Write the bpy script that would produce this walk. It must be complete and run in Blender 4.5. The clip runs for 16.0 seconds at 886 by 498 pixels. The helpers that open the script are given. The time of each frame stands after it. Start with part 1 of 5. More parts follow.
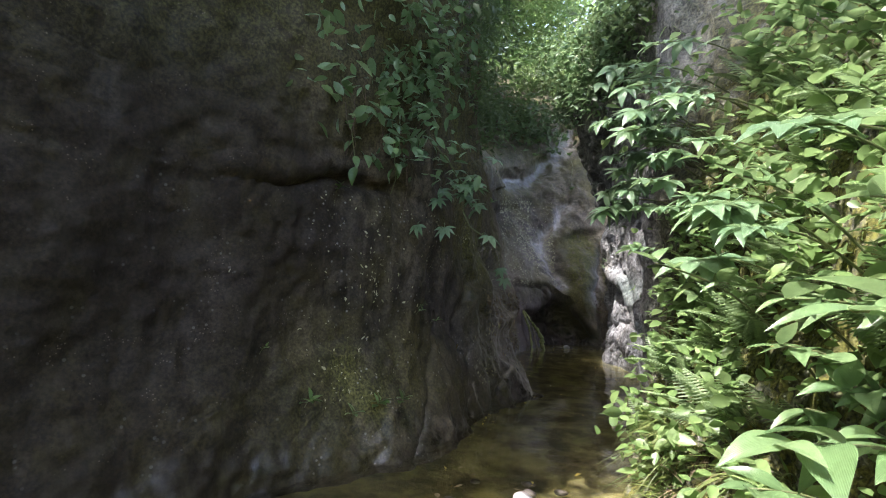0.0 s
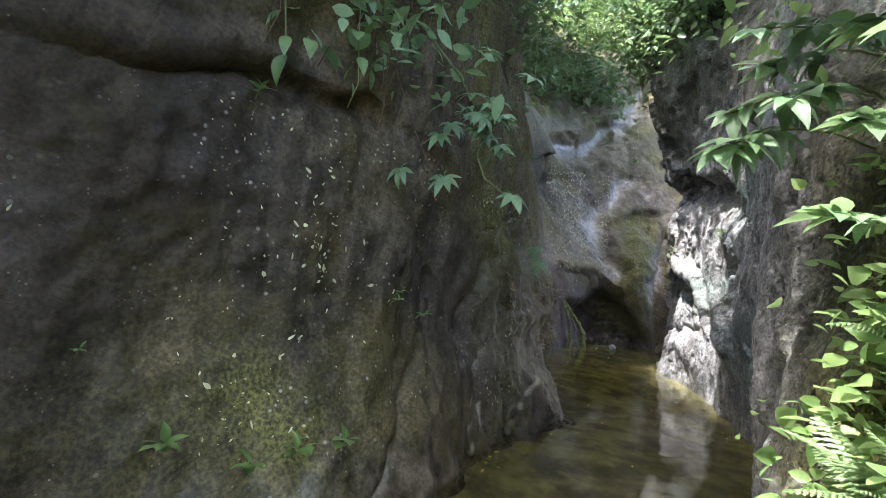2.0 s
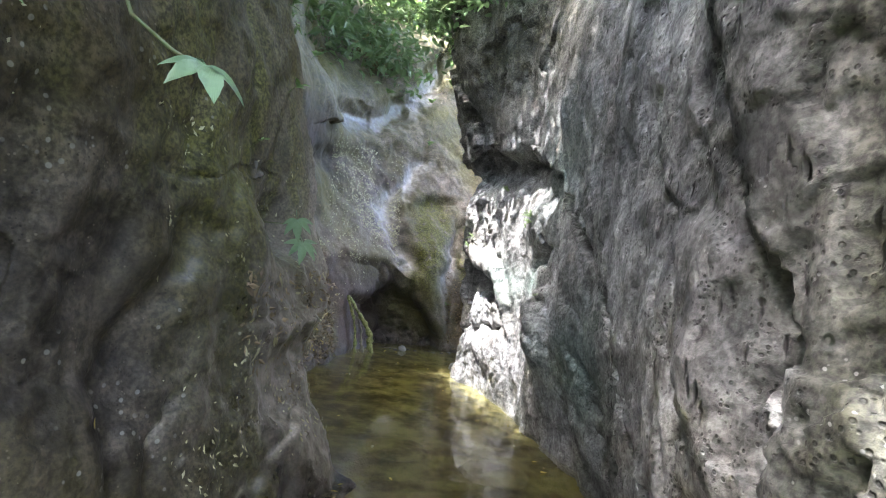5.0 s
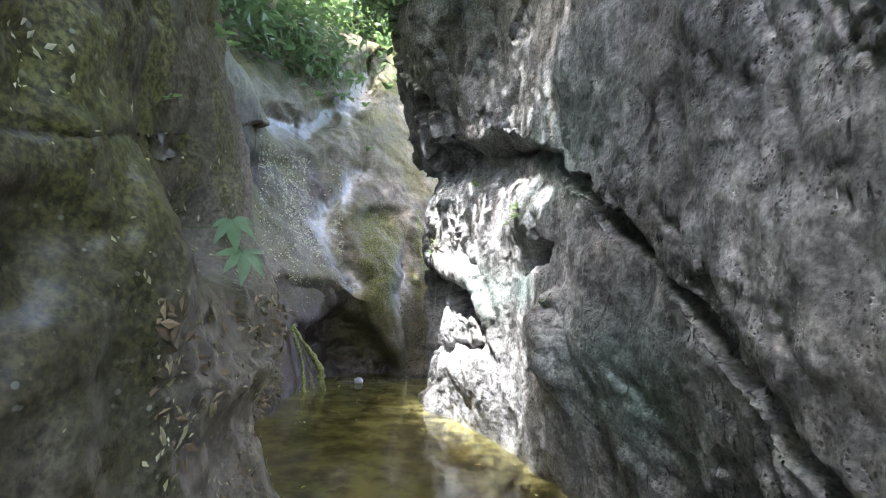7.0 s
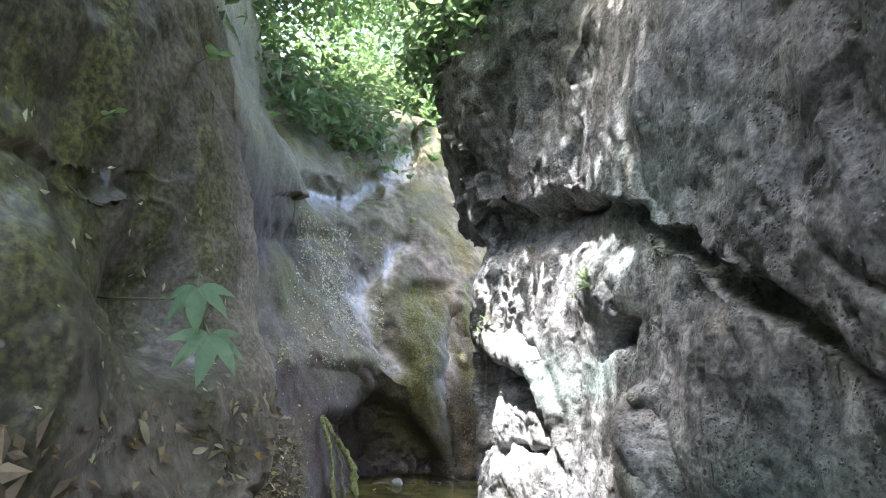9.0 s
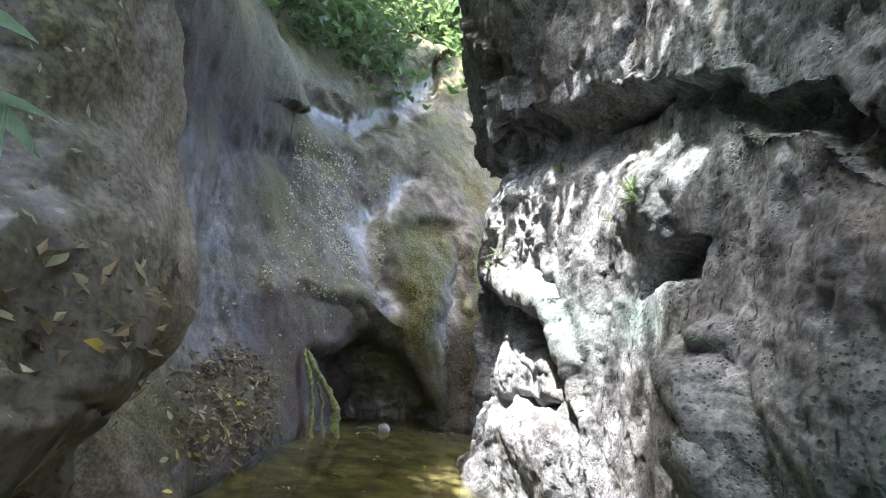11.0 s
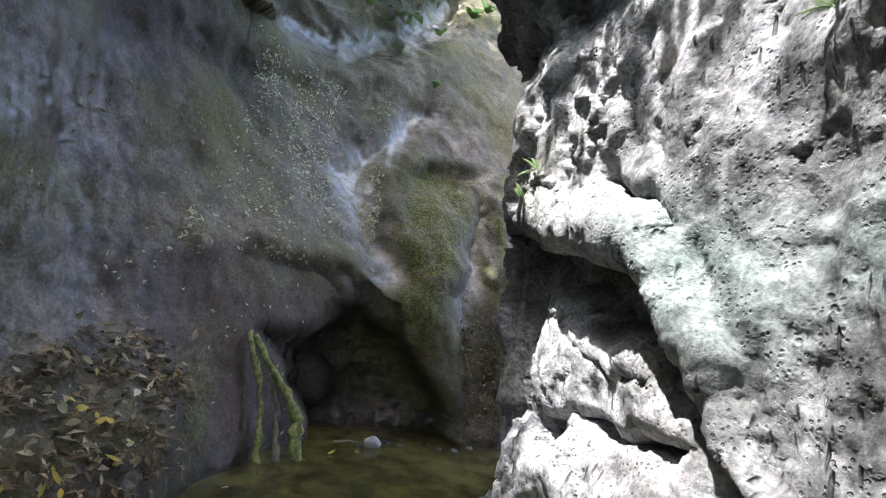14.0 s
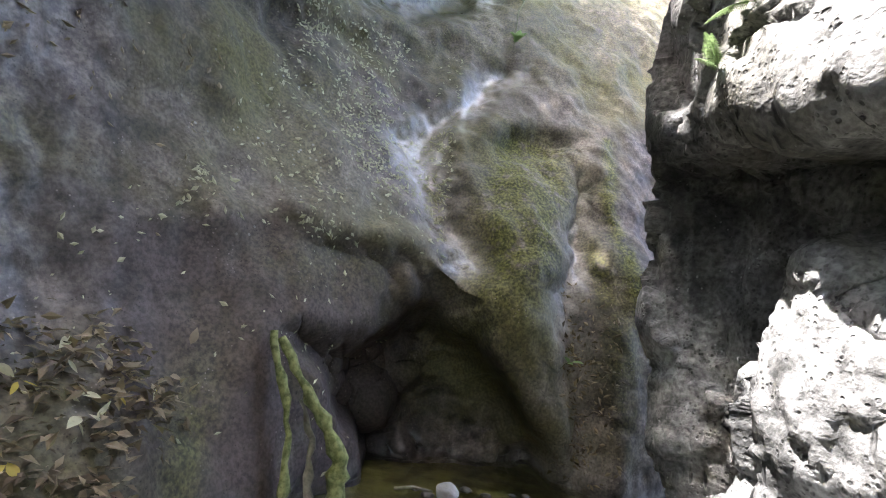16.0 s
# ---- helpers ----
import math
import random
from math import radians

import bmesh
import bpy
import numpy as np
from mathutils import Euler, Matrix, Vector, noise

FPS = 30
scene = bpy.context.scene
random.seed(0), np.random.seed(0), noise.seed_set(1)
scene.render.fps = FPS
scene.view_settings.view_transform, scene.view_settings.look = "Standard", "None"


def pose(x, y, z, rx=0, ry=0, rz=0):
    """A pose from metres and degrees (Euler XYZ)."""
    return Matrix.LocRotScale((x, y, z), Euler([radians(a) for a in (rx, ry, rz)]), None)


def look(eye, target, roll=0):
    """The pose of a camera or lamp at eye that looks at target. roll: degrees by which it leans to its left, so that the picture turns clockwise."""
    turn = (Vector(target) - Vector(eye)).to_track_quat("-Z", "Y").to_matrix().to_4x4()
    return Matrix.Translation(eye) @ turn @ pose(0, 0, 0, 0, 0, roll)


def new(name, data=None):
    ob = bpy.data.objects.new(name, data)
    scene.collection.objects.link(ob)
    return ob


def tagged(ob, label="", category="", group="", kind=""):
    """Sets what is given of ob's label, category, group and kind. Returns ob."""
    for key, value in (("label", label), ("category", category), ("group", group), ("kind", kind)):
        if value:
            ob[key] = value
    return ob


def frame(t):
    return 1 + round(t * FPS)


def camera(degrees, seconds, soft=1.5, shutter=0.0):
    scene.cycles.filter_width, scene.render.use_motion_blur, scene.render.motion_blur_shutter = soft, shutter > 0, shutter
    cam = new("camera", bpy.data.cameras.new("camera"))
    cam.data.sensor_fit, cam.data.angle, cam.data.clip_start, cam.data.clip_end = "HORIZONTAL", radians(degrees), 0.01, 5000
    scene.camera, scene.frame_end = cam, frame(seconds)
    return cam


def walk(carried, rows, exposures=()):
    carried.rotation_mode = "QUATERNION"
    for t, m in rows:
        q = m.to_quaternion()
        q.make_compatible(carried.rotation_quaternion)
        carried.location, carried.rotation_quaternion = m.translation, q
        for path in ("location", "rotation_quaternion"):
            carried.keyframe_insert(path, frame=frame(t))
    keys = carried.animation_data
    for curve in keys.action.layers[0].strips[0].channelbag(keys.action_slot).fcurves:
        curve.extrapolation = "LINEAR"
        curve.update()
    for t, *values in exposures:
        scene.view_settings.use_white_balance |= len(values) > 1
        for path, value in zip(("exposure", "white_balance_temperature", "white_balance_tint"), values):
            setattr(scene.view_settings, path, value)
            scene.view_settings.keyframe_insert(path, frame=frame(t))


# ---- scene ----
cam = camera(83.8, 16.0, soft=1.1)
PATH = [
    (0, (0.838, -0.032, 1.597), (0.678, 1.957, 1.743), 2.4),
    (0.5, (0.986, 0.529, 1.618), (0.803, 2.515, 1.768), 0.8),
    (1, (1.046, 0.875, 1.697), (0.707, 2.839, 1.862), -0.6),
    (1.5, (1.076, 1.359, 1.669), (0.706, 3.311, 1.898), 3.7),
    (2, (1.068, 1.894, 1.662), (0.728, 3.865, 1.69), 7.0),
    (2.5, (1.054, 2.321, 1.891), (0.673, 4.281, 1.766), 6.0),
    (3, (1.06, 2.724, 1.915), (0.851, 4.71, 1.789), 0.1),
    (3.5, (1.092, 3.2, 1.8), (1.245, 5.192, 1.892), 0.3),
    (4, (1.182, 3.338, 1.716), (0.945, 5.323, 1.656), 1.5),
    (4.5, (1.274, 3.74, 1.681), (1.391, 5.737, 1.665), 7.4),
    (5, (1.332, 3.924, 1.615), (1.812, 5.863, 1.722), 7.6),
    (5.2, (1.287, 4.027, 1.593), (1.898, 5.925, 1.743), 5.7),
    (7.3, (1.201, 5.345, 1.526), (1.943, 7.189, 1.751), 2.2),
    (7.5, (1.197, 5.5, 1.533), (1.898, 7.358, 1.773), 0.8),
    (8, (1.253, 5.788, 1.54), (1.928, 7.657, 1.772), 2.0),
    (8.5, (1.395, 5.902, 1.583), (2.002, 7.775, 1.936), 1.7),
    (8.7, (1.44, 5.916, 1.626), (1.999, 7.771, 2.121), 1.9),
    (10.8, (1.806, 6.66, 1.46), (2.326, 8.546, 1.872), 6.6),
    (11, (1.861, 6.835, 1.41), (2.362, 8.741, 1.75), 7.8),
    (11.5, (1.962, 7.301, 1.438), (2.471, 9.229, 1.591), 9.2),
    (12, (2.115, 7.561, 1.334), (2.658, 9.484, 1.422), 5.6),
    (12.5, (2.213, 7.795, 1.334), (2.77, 9.712, 1.458), 7.2),
    (13, (2.242, 8.225, 1.349), (2.878, 10.11, 1.558), 7.6),
    (13.5, (2.357, 8.497, 1.325), (2.997, 10.378, 1.558), 8.8),
    (14, (2.624, 8.828, 1.358), (3.022, 10.77, 1.624), 7.8),
    (14.5, (2.712, 9.119, 1.327), (2.946, 11.087, 1.597), 7.7),
    (15, (2.71, 9.57, 1.292), (2.956, 11.531, 1.593), 9.0),
    (15.5, (2.75, 9.91, 1.234), (2.934, 11.882, 1.511), 7.7),
    (16, (2.799, 10.228, 1.227), (2.889, 12.207, 1.504), 7.7),
]
EXPOSURES = [(0, 3.05, 6500, 20), (1.5, 3.75, 6400, 18), (2.2, 3.95, 6400, 17), (4.0, 4.5, 6450, 17), (8.0, 4.5, 6300, 16), (11.0, 4.25, 6300, 16), (13.0, 3.85, 6250, 16), (14.5, 3.75, 6300, 16), (16.0, 4.15, 6650, 17)]
walk(cam, [(t, look(eye, target, roll)) for t, eye, target, roll in PATH], EXPOSURES)

# ---- world, sun ----
SUN_WAY = Vector((-0.38, -0.12, 0.92)).normalized()  # from the ground towards the sun
world = bpy.data.worlds.new("sky")
scene.world = world
world.use_nodes = True
wn = world.node_tree.nodes
sky = wn.new("ShaderNodeTexSky")
sky.sky_type = "NISHITA"
sky.sun_disc = False
sky.dust_density = 4.0
sky.sun_elevation = math.asin(SUN_WAY.z)
sky.sun_rotation = math.atan2(SUN_WAY.x, SUN_WAY.y)
world.node_tree.links.new(sky.outputs[0], wn["Background"].inputs[0])
wn["Background"].inputs[1].default_value = 0.15
sun_data = bpy.data.lights.new("sun", "SUN")
sun_data.energy, sun_data.angle, sun_data.color = 1.7, radians(0.6), (1.0, 0.98, 0.95)
sun = new("sun", sun_data)
sun.matrix_world = look(SUN_WAY * 30, (0, 0, 0))


# ---- noise on arrays ----
def hash3(i, j, k, seed):
    h = (i * 374761393 + j * 668265263 + k * 2147483647 + seed * 1274126177) & 0xFFFFFFFF
    h = ((h ^ (h >> 13)) * 1274126177) & 0xFFFFFFFF
    return ((h ^ (h >> 16)) & 0xFFFF) / 32767.5 - 1.0


def vnoise(p, seed=0):
    """Smooth value noise, -1 to 1, at points p (n, 3)."""
    c = np.floor(p).astype(np.int64)
    f = p - c
    f = f * f * f * (f * (f * 6 - 15) + 10)
    out = 0.0
    for dx in (0, 1):
        wx = f[:, 0] if dx else 1 - f[:, 0]
        for dy in (0, 1):
            wy = f[:, 1] if dy else 1 - f[:, 1]
            for dz in (0, 1):
                wz = f[:, 2] if dz else 1 - f[:, 2]
                out = out + wx * wy * wz * hash3(c[:, 0] + dx, c[:, 1] + dy, c[:, 2] + dz, seed)
    return out


def fbm(p, scale, octaves=4, seed=0, gain=0.5):
    out, amp = 0.0, 1.0
    for o in range(octaves):
        out = out + amp * vnoise(p * scale * 2 ** o + 17.3 * o, seed + o)
        amp *= gain
    return out


def ridge(p, scale, octaves=3, seed=0):
    out, amp = 0.0, 1.0
    for o in range(octaves):
        out = out + amp * (1 - 2 * np.abs(vnoise(p * scale * 2 ** o + 9.1 * o, seed + o)))
        amp *= 0.5
    return out


def smooth(a, b, x):
    t = np.clip((x - a) / (b - a), 0, 1)
    return t * t * (3 - 2 * t)


def blob(x, y, cx, cy, rx, ry, turn=0.0):
    """A soft bump, 1 in the middle, at (cx, cy) with half-widths rx, ry, turned by degrees."""
    a = radians(turn)
    u = ((x - cx) * math.cos(a) + (y - cy) * math.sin(a)) / rx
    v = (-(x - cx) * math.sin(a) + (y - cy) * math.cos(a)) / ry
    return np.exp(-(u * u + v * v))


def pit(x, y, cx, cy, rx, ry, turn=0.0, edge=0.35):
    """A flat-bottomed dent with steep sides."""
    a = radians(turn)
    u = ((x - cx) * math.cos(a) + (y - cy) * math.sin(a)) / rx
    v = (-(x - cx) * math.sin(a) + (y - cy) * math.cos(a)) / ry
    return 1 - smooth(1 - edge, 1 + edge, np.sqrt(u * u + v * v))


def line_near(x, y, pts):
    """Distance of (x, y) from a polyline, and the signed side (above is plus)."""
    best = np.full(x.shape, 1e9)
    side = np.zeros(x.shape)
    for (ax, ay), (bx, by) in zip(pts, pts[1:]):
        dx, dy = bx - ax, by - ay
        t = np.clip(((x - ax) * dx + (y - ay) * dy) / (dx * dx + dy * dy), 0, 1)
        px, py = x - ax - t * dx, y - ay - t * dy
        d = np.hypot(px, py)
        near = d < best
        best = np.where(near, d, best)
        side = np.where(near, np.sign(dx * py - dy * px), side)
    return best, side


def curve_xy(pts, n):
    """n points at even steps along a smooth line through pts, and the unit normals to its left."""
    pts = np.array(pts, float)
    k = len(pts)
    ext = np.vstack([2 * pts[0] - pts[1], pts, 2 * pts[-1] - pts[-2]])
    fine = []
    for i in range(k - 1):
        p0, p1, p2, p3 = ext[i:i + 4]
        for t in np.linspace(0, 1, 40, endpoint=False):
            fine.append(0.5 * (2 * p1 + (p2 - p0) * t + (2 * p0 - 5 * p1 + 4 * p2 - p3) * t * t + (3 * p1 - p0 - 3 * p2 + p3) * t ** 3))
    fine = np.array(fine + [pts[-1]])
    s = np.concatenate([[0], np.cumsum(np.hypot(*np.diff(fine, axis=0).T))])
    want = np.linspace(0, s[-1], n)
    c = np.stack([np.interp(want, s, fine[:, 0]), np.interp(want, s, fine[:, 1])], 1)
    d = np.gradient(c, axis=0)
    for _ in range(12):
        d[1:-1] = (d[:-2] + 2 * d[1:-1] + d[2:]) / 4
    d /= np.linalg.norm(d, axis=1)[:, None]
    return c, np.stack([-d[:, 1], d[:, 0]], 1)


def grid_mesh(name, p, masks=(), flip=False, round_off=True):
    """A smooth-shaded mesh from a grid of points p (rows, columns, 3), with float attributes."""
    r, c = p.shape[:2]
    idx = np.arange(r * c).reshape(r, c)
    q = np.stack([idx[:-1, :-1], idx[:-1, 1:], idx[1:, 1:], idx[1:, :-1]], -1).reshape(-1, 4)
    if flip:
        q = q[:, ::-1]
    me = bpy.data.meshes.new(name)
    me.vertices.add(r * c)
    me.vertices.foreach_set("co", p.reshape(-1).astype(np.float32))
    me.loops.add(q.size)
    me.loops.foreach_set("vertex_index", q.reshape(-1).astype(np.int32))
    me.polygons.add(len(q))
    me.polygons.foreach_set("loop_start", np.arange(0, q.size, 4, dtype=np.int32))
    me.polygons.foreach_set("use_smooth", np.full(len(q), round_off))
    me.update(calc_edges=True)
    for key, val in dict(masks).items():
        at = me.attributes.new(key, "FLOAT", "POINT")
        at.data.foreach_set("value", np.clip(val, 0, 1).reshape(-1).astype(np.float32))
    me.validate()
    return me


def normals_of(p):
    du, dv = np.gradient(p, axis=1), np.gradient(p, axis=0)
    n = np.cross(du, dv)
    return n / (np.linalg.norm(n, axis=2, keepdims=True) + 1e-9)


# ---- materials ----
def nodes_of(name):
    m = bpy.data.materials.new(name)
    m.use_nodes = True
    return m, m.node_tree.nodes, m.node_tree.links, m.node_tree.nodes["Principled BSDF"]


def mix(n, l, fac, a, b):
    x = n.new("ShaderNodeMix")
    x.data_type = "RGBA"
    for i, v in ((0, fac), (6, a), (7, b)):
        if isinstance(v, (int, float)):
            x.inputs[i].default_value = v
        elif isinstance(v, tuple):
            x.inputs[i].default_value = (*v, 1)
        else:
            l.new(v, x.inputs[i])
    return x.outputs[2]


def noise_tex(n, l, vec, scale, detail=4, rough=0.55):
    t = n.new("ShaderNodeTexNoise")
    t.inputs["Scale"].default_value, t.inputs["Detail"].default_value, t.inputs["Roughness"].default_value = scale, detail, rough
    l.new(vec, t.inputs["Vector"])
    return t.outputs["Fac"]


def ramp(n, l, fac, a, b, lo=0.0, hi=1.0):
    r = n.new("ShaderNodeMapRange")
    r.interpolation_type = "SMOOTHSTEP"
    for k, v in (("From Min", a), ("From Max", b), ("To Min", lo), ("To Max", hi)):
        r.inputs[k].default_value = v
    l.new(fac, r.inputs["Value"])
    return r.outputs["Result"]


def calc(n, l, op, a, b):
    x = n.new("ShaderNodeMath")
    x.operation, x.use_clamp = op, True
    for i, v in enumerate((a, b)):
        if isinstance(v, (int, float)):
            x.inputs[i].default_value = v
        else:
            l.new(v, x.inputs[i])
    return x.outputs[0]


def mask(n, key):
    a = n.new("ShaderNodeAttribute")
    a.attribute_name = key
    return a.outputs["Fac"]


def times(n, l, a, fac):
    x = n.new("ShaderNodeMix")
    x.data_type, x.blend_type = "RGBA", "MULTIPLY"
    x.inputs[0].default_value = 1.0
    l.new(a, x.inputs[6])
    l.new(fac, x.inputs[7])
    return x.outputs[2]


def rock_material(name, dark, light, tint, tint_amount, speck=0.0, streak=1.0, pits=0.0, cracks=0.5, relief=0.06, stain_and_shade=(0.17, 0.30, 0.26), grain=1.0):
    """Weathered gorge rock: grain, stains running down, cracks, moss, damp, pale crusts, painted sheen and shade."""
    m, n, l, b = nodes_of(name)
    geo = n.new("ShaderNodeNewGeometry").outputs["Position"]
    warp = n.new("ShaderNodeTexNoise")
    warp.inputs["Scale"].default_value, warp.inputs["Detail"].default_value = 1.7, 3
    l.new(geo, warp.inputs["Vector"])
    bent = n.new("ShaderNodeVectorMath")
    bent.operation = "MULTIPLY_ADD"
    l.new(warp.outputs["Color"], bent.inputs[0])
    bent.inputs[1].default_value = (0.06, 0.06, 0.06)
    l.new(geo, bent.inputs[2])
    vec = bent.outputs[0]
    stretch = n.new("ShaderNodeMapping")
    stretch.inputs["Scale"].default_value = (1, 1, 0.11)
    l.new(geo, stretch.inputs["Vector"])
    big = noise_tex(n, l, vec, 0.9, 5)
    runs = noise_tex(n, l, stretch.outputs[0], 5.0, 3, 0.5)
    runs2 = noise_tex(n, l, stretch.outputs[0], 11.0, 3, 0.5)
    mid = noise_tex(n, l, vec, 4.5, 5, 0.58)
    fine = noise_tex(n, l, geo, 40.0, 3, 0.6)
    crk = n.new("ShaderNodeTexVoronoi")
    crk.feature = "DISTANCE_TO_EDGE"
    crk.inputs["Scale"].default_value = 1.3
    l.new(vec, crk.inputs["Vector"])
    gap = calc(n, l, "MULTIPLY", ramp(n, l, crk.outputs["Distance"], 0.004, 0.022, 1, 0), ramp(n, l, noise_tex(n, l, geo, 1.6, 3), 0.5, 0.62))
    blotch = noise_tex(n, l, vec, 13.0, 4, 0.6)
    col = mix(n, l, ramp(n, l, mid, 0.33, 0.68), dark, light)
    col = times(n, l, col, ramp(n, l, noise_tex(n, l, geo, 0.55, 4), 0.38, 0.62, 0.55, 1.25))
    col = times(n, l, col, ramp(n, l, blotch, 0.35, 0.65, 0.76, 1.2))
    col = mix(n, l, ramp(n, l, big, 0.42, 0.66, 0, tint_amount), col, tint)
    col = mix(n, l, ramp(n, l, runs, 0.50, 0.66, 0, 0.75 * streak), col, tuple(v * 0.40 for v in dark))
    col = mix(n, l, ramp(n, l, runs2, 0.54, 0.70, 0, 0.50 * streak), col, tuple(min(1, v * 1.35) for v in light))
    col = mix(n, l, mask(n, "pale"), col, mix(n, l, mid, (0.22, 0.190, 0.150), (0.58, 0.53, 0.45)))
    # The green mask lays on this colour: real tints, and shade painted in.
    col = mix(n, l, calc(n, l, "MULTIPLY", mask(n, "green"), ramp(n, l, mid, 0.30, 0.60, 0.5, 1)), col, stain_and_shade)
    mossy = calc(n, l, "MULTIPLY", mask(n, "moss"), ramp(n, l, noise_tex(n, l, geo, 7.0, 8, 0.7), 0.28, 0.52))
    col = mix(n, l, mossy, col, mix(n, l, ramp(n, l, fine, 0.3, 0.7), (0.044, 0.047, 0.012), (0.135, 0.135, 0.034)))
    col = times(n, l, col, ramp(n, l, fine, 0.30, 0.70, 1 - 0.34 * grain, 1 + 0.34 * grain))
    col = mix(n, l, calc(n, l, "MULTIPLY", mask(n, "wet"), 0.22), col, tuple(v * 0.5 for v in dark))
    col = mix(n, l, calc(n, l, "MULTIPLY", gap, cracks), col, tuple(v * 0.15 for v in dark))
    height = calc(n, l, "SUBTRACT", calc(n, l, "ADD", calc(n, l, "MULTIPLY", mid, 0.8), calc(n, l, "ADD", calc(n, l, "MULTIPLY", fine, 0.26), calc(n, l, "MULTIPLY", blotch, 0.22))), calc(n, l, "MULTIPLY", gap, 0.5 * cracks))
    grit = n.new("ShaderNodeTexVoronoi")
    grit.inputs["Scale"].default_value = 46.0
    l.new(geo, grit.inputs["Vector"])
    dots = calc(n, l, "MULTIPLY", ramp(n, l, grit.outputs["Distance"], 0.16, 0.26, 1, 0), ramp(n, l, noise_tex(n, l, geo, 6.0, 3), 0.50, 0.58))
    col = mix(n, l, calc(n, l, "MULTIPLY", dots, 0.55), col, tuple(v * 0.3 for v in dark))
    grit2 = n.new("ShaderNodeTexVoronoi")
    grit2.inputs["Scale"].default_value = 33.0
    l.new(geo, grit2.inputs["Vector"])
    dots2 = calc(n, l, "MULTIPLY", ramp(n, l, grit2.outputs["Distance"], 0.12, 0.20, 1, 0), ramp(n, l, noise_tex(n, l, geo, 4.0, 3), 0.54, 0.62))
    col = mix(n, l, calc(n, l, "MULTIPLY", dots2, 0.5), col, tuple(min(1, v * 2.0) for v in light))
    if pits:
        slant = n.new("ShaderNodeMapping")
        slant.inputs["Rotation"].default_value = (radians(-32), 0, 0)
        slant.inputs["Scale"].default_value = (1.0, 3.4, 0.7)
        l.new(vec, slant.inputs["Vector"])
        dash = n.new("ShaderNodeTexVoronoi")
        dash.inputs["Scale"].default_value = 7.5
        l.new(slant.outputs[0], dash.inputs["Vector"])
        chip = calc(n, l, "MULTIPLY", ramp(n, l, dash.outputs["Distance"], 0.10, 0.26, 1, 0), ramp(n, l, noise_tex(n, l, geo, 1.9, 4), 0.50, 0.60))
        col = mix(n, l, calc(n, l, "MULTIPLY", chip, 0.75 * pits), col, tuple(v * 0.22 for v in dark))
        height = calc(n, l, "SUBTRACT", height, calc(n, l, "MULTIPLY", chip, 0.6))
        v = n.new("ShaderNodeTexVoronoi")
        v.inputs["Scale"].default_value = 17.0
        l.new(vec, v.inputs["Vector"])
        hole = calc(n, l, "MULTIPLY", ramp(n, l, v.outputs["Distance"], 0.12, 0.30, 1, 0), ramp(n, l, noise_tex(n, l, geo, 2.3, 5), 0.53, 0.66))
        small = n.new("ShaderNodeTexVoronoi")
        small.inputs["Scale"].default_value = 42.0
        l.new(vec, small.inputs["Vector"])
        hole2 = calc(n, l, "MULTIPLY", ramp(n, l, small.outputs["Distance"], 0.18, 0.36, 1, 0), ramp(n, l, noise_tex(n, l, geo, 5.3, 4), 0.46, 0.58))
        col = mix(n, l, calc(n, l, "MULTIPLY", hole, 0.5 * pits), col, tuple(v * 0.25 for v in dark))
        col = mix(n, l, calc(n, l, "MULTIPLY", hole2, 0.5 * pits), col, tuple(v * 0.25 for v in dark))
        height = calc(n, l, "SUBTRACT", height, calc(n, l, "ADD", calc(n, l, "MULTIPLY", hole, 0.5), calc(n, l, "MULTIPLY", hole2, 0.28)))
    if speck:
        v = n.new("ShaderNodeTexVoronoi")
        v.inputs["Scale"].default_value = 15.0
        l.new(vec, v.inputs["Vector"])
        spots = calc(n, l, "MULTIPLY", ramp(n, l, v.outputs["Distance"], 0.13, 0.20, 1, 0), ramp(n, l, noise_tex(n, l, geo, 2.4, 4), 0.50, 0.60))
        col = mix(n, l, calc(n, l, "MULTIPLY", calc(n, l, "MULTIPLY", spots, speck), mask(n, "speck")), col, (0.42, 0.42, 0.38))
    l.new(col, b.inputs["Base Color"])
    l.new(calc(n, l, "SUBTRACT", ramp(n, l, mid, 0.2, 0.8, 0.55, 0.9), calc(n, l, "MULTIPLY", mask(n, "wet"), 0.40)), b.inputs["Roughness"])
    l.new(calc(n, l, "MULTIPLY", mask(n, "wet"), ramp(n, l, blotch, 0.35, 0.6, 0.3, 1)), b.inputs["Coat Weight"])
    b.inputs["Coat IOR"].default_value = 1.6
    l.new(ramp(n, l, mid, 0.3, 0.7, 0.26, 0.46), b.inputs["Coat Roughness"])
    b.inputs["Specular IOR Level"].default_value = 0.25
    bump = n.new("ShaderNodeBump")
    bump.inputs["Strength"].default_value, bump.inputs["Distance"].default_value = 0.9, relief
    l.new(height, bump.inputs["Height"])
    l.new(bump.outputs[0], b.inputs["Normal"])
    soft = n.new("ShaderNodeBump")
    soft.inputs["Strength"].default_value, soft.inputs["Distance"].default_value = 0.3, 0.006
    l.new(noise_tex(n, l, geo, 22.0, 3), soft.inputs["Height"])
    l.new(soft.outputs[0], b.inputs["Coat Normal"])
    return m


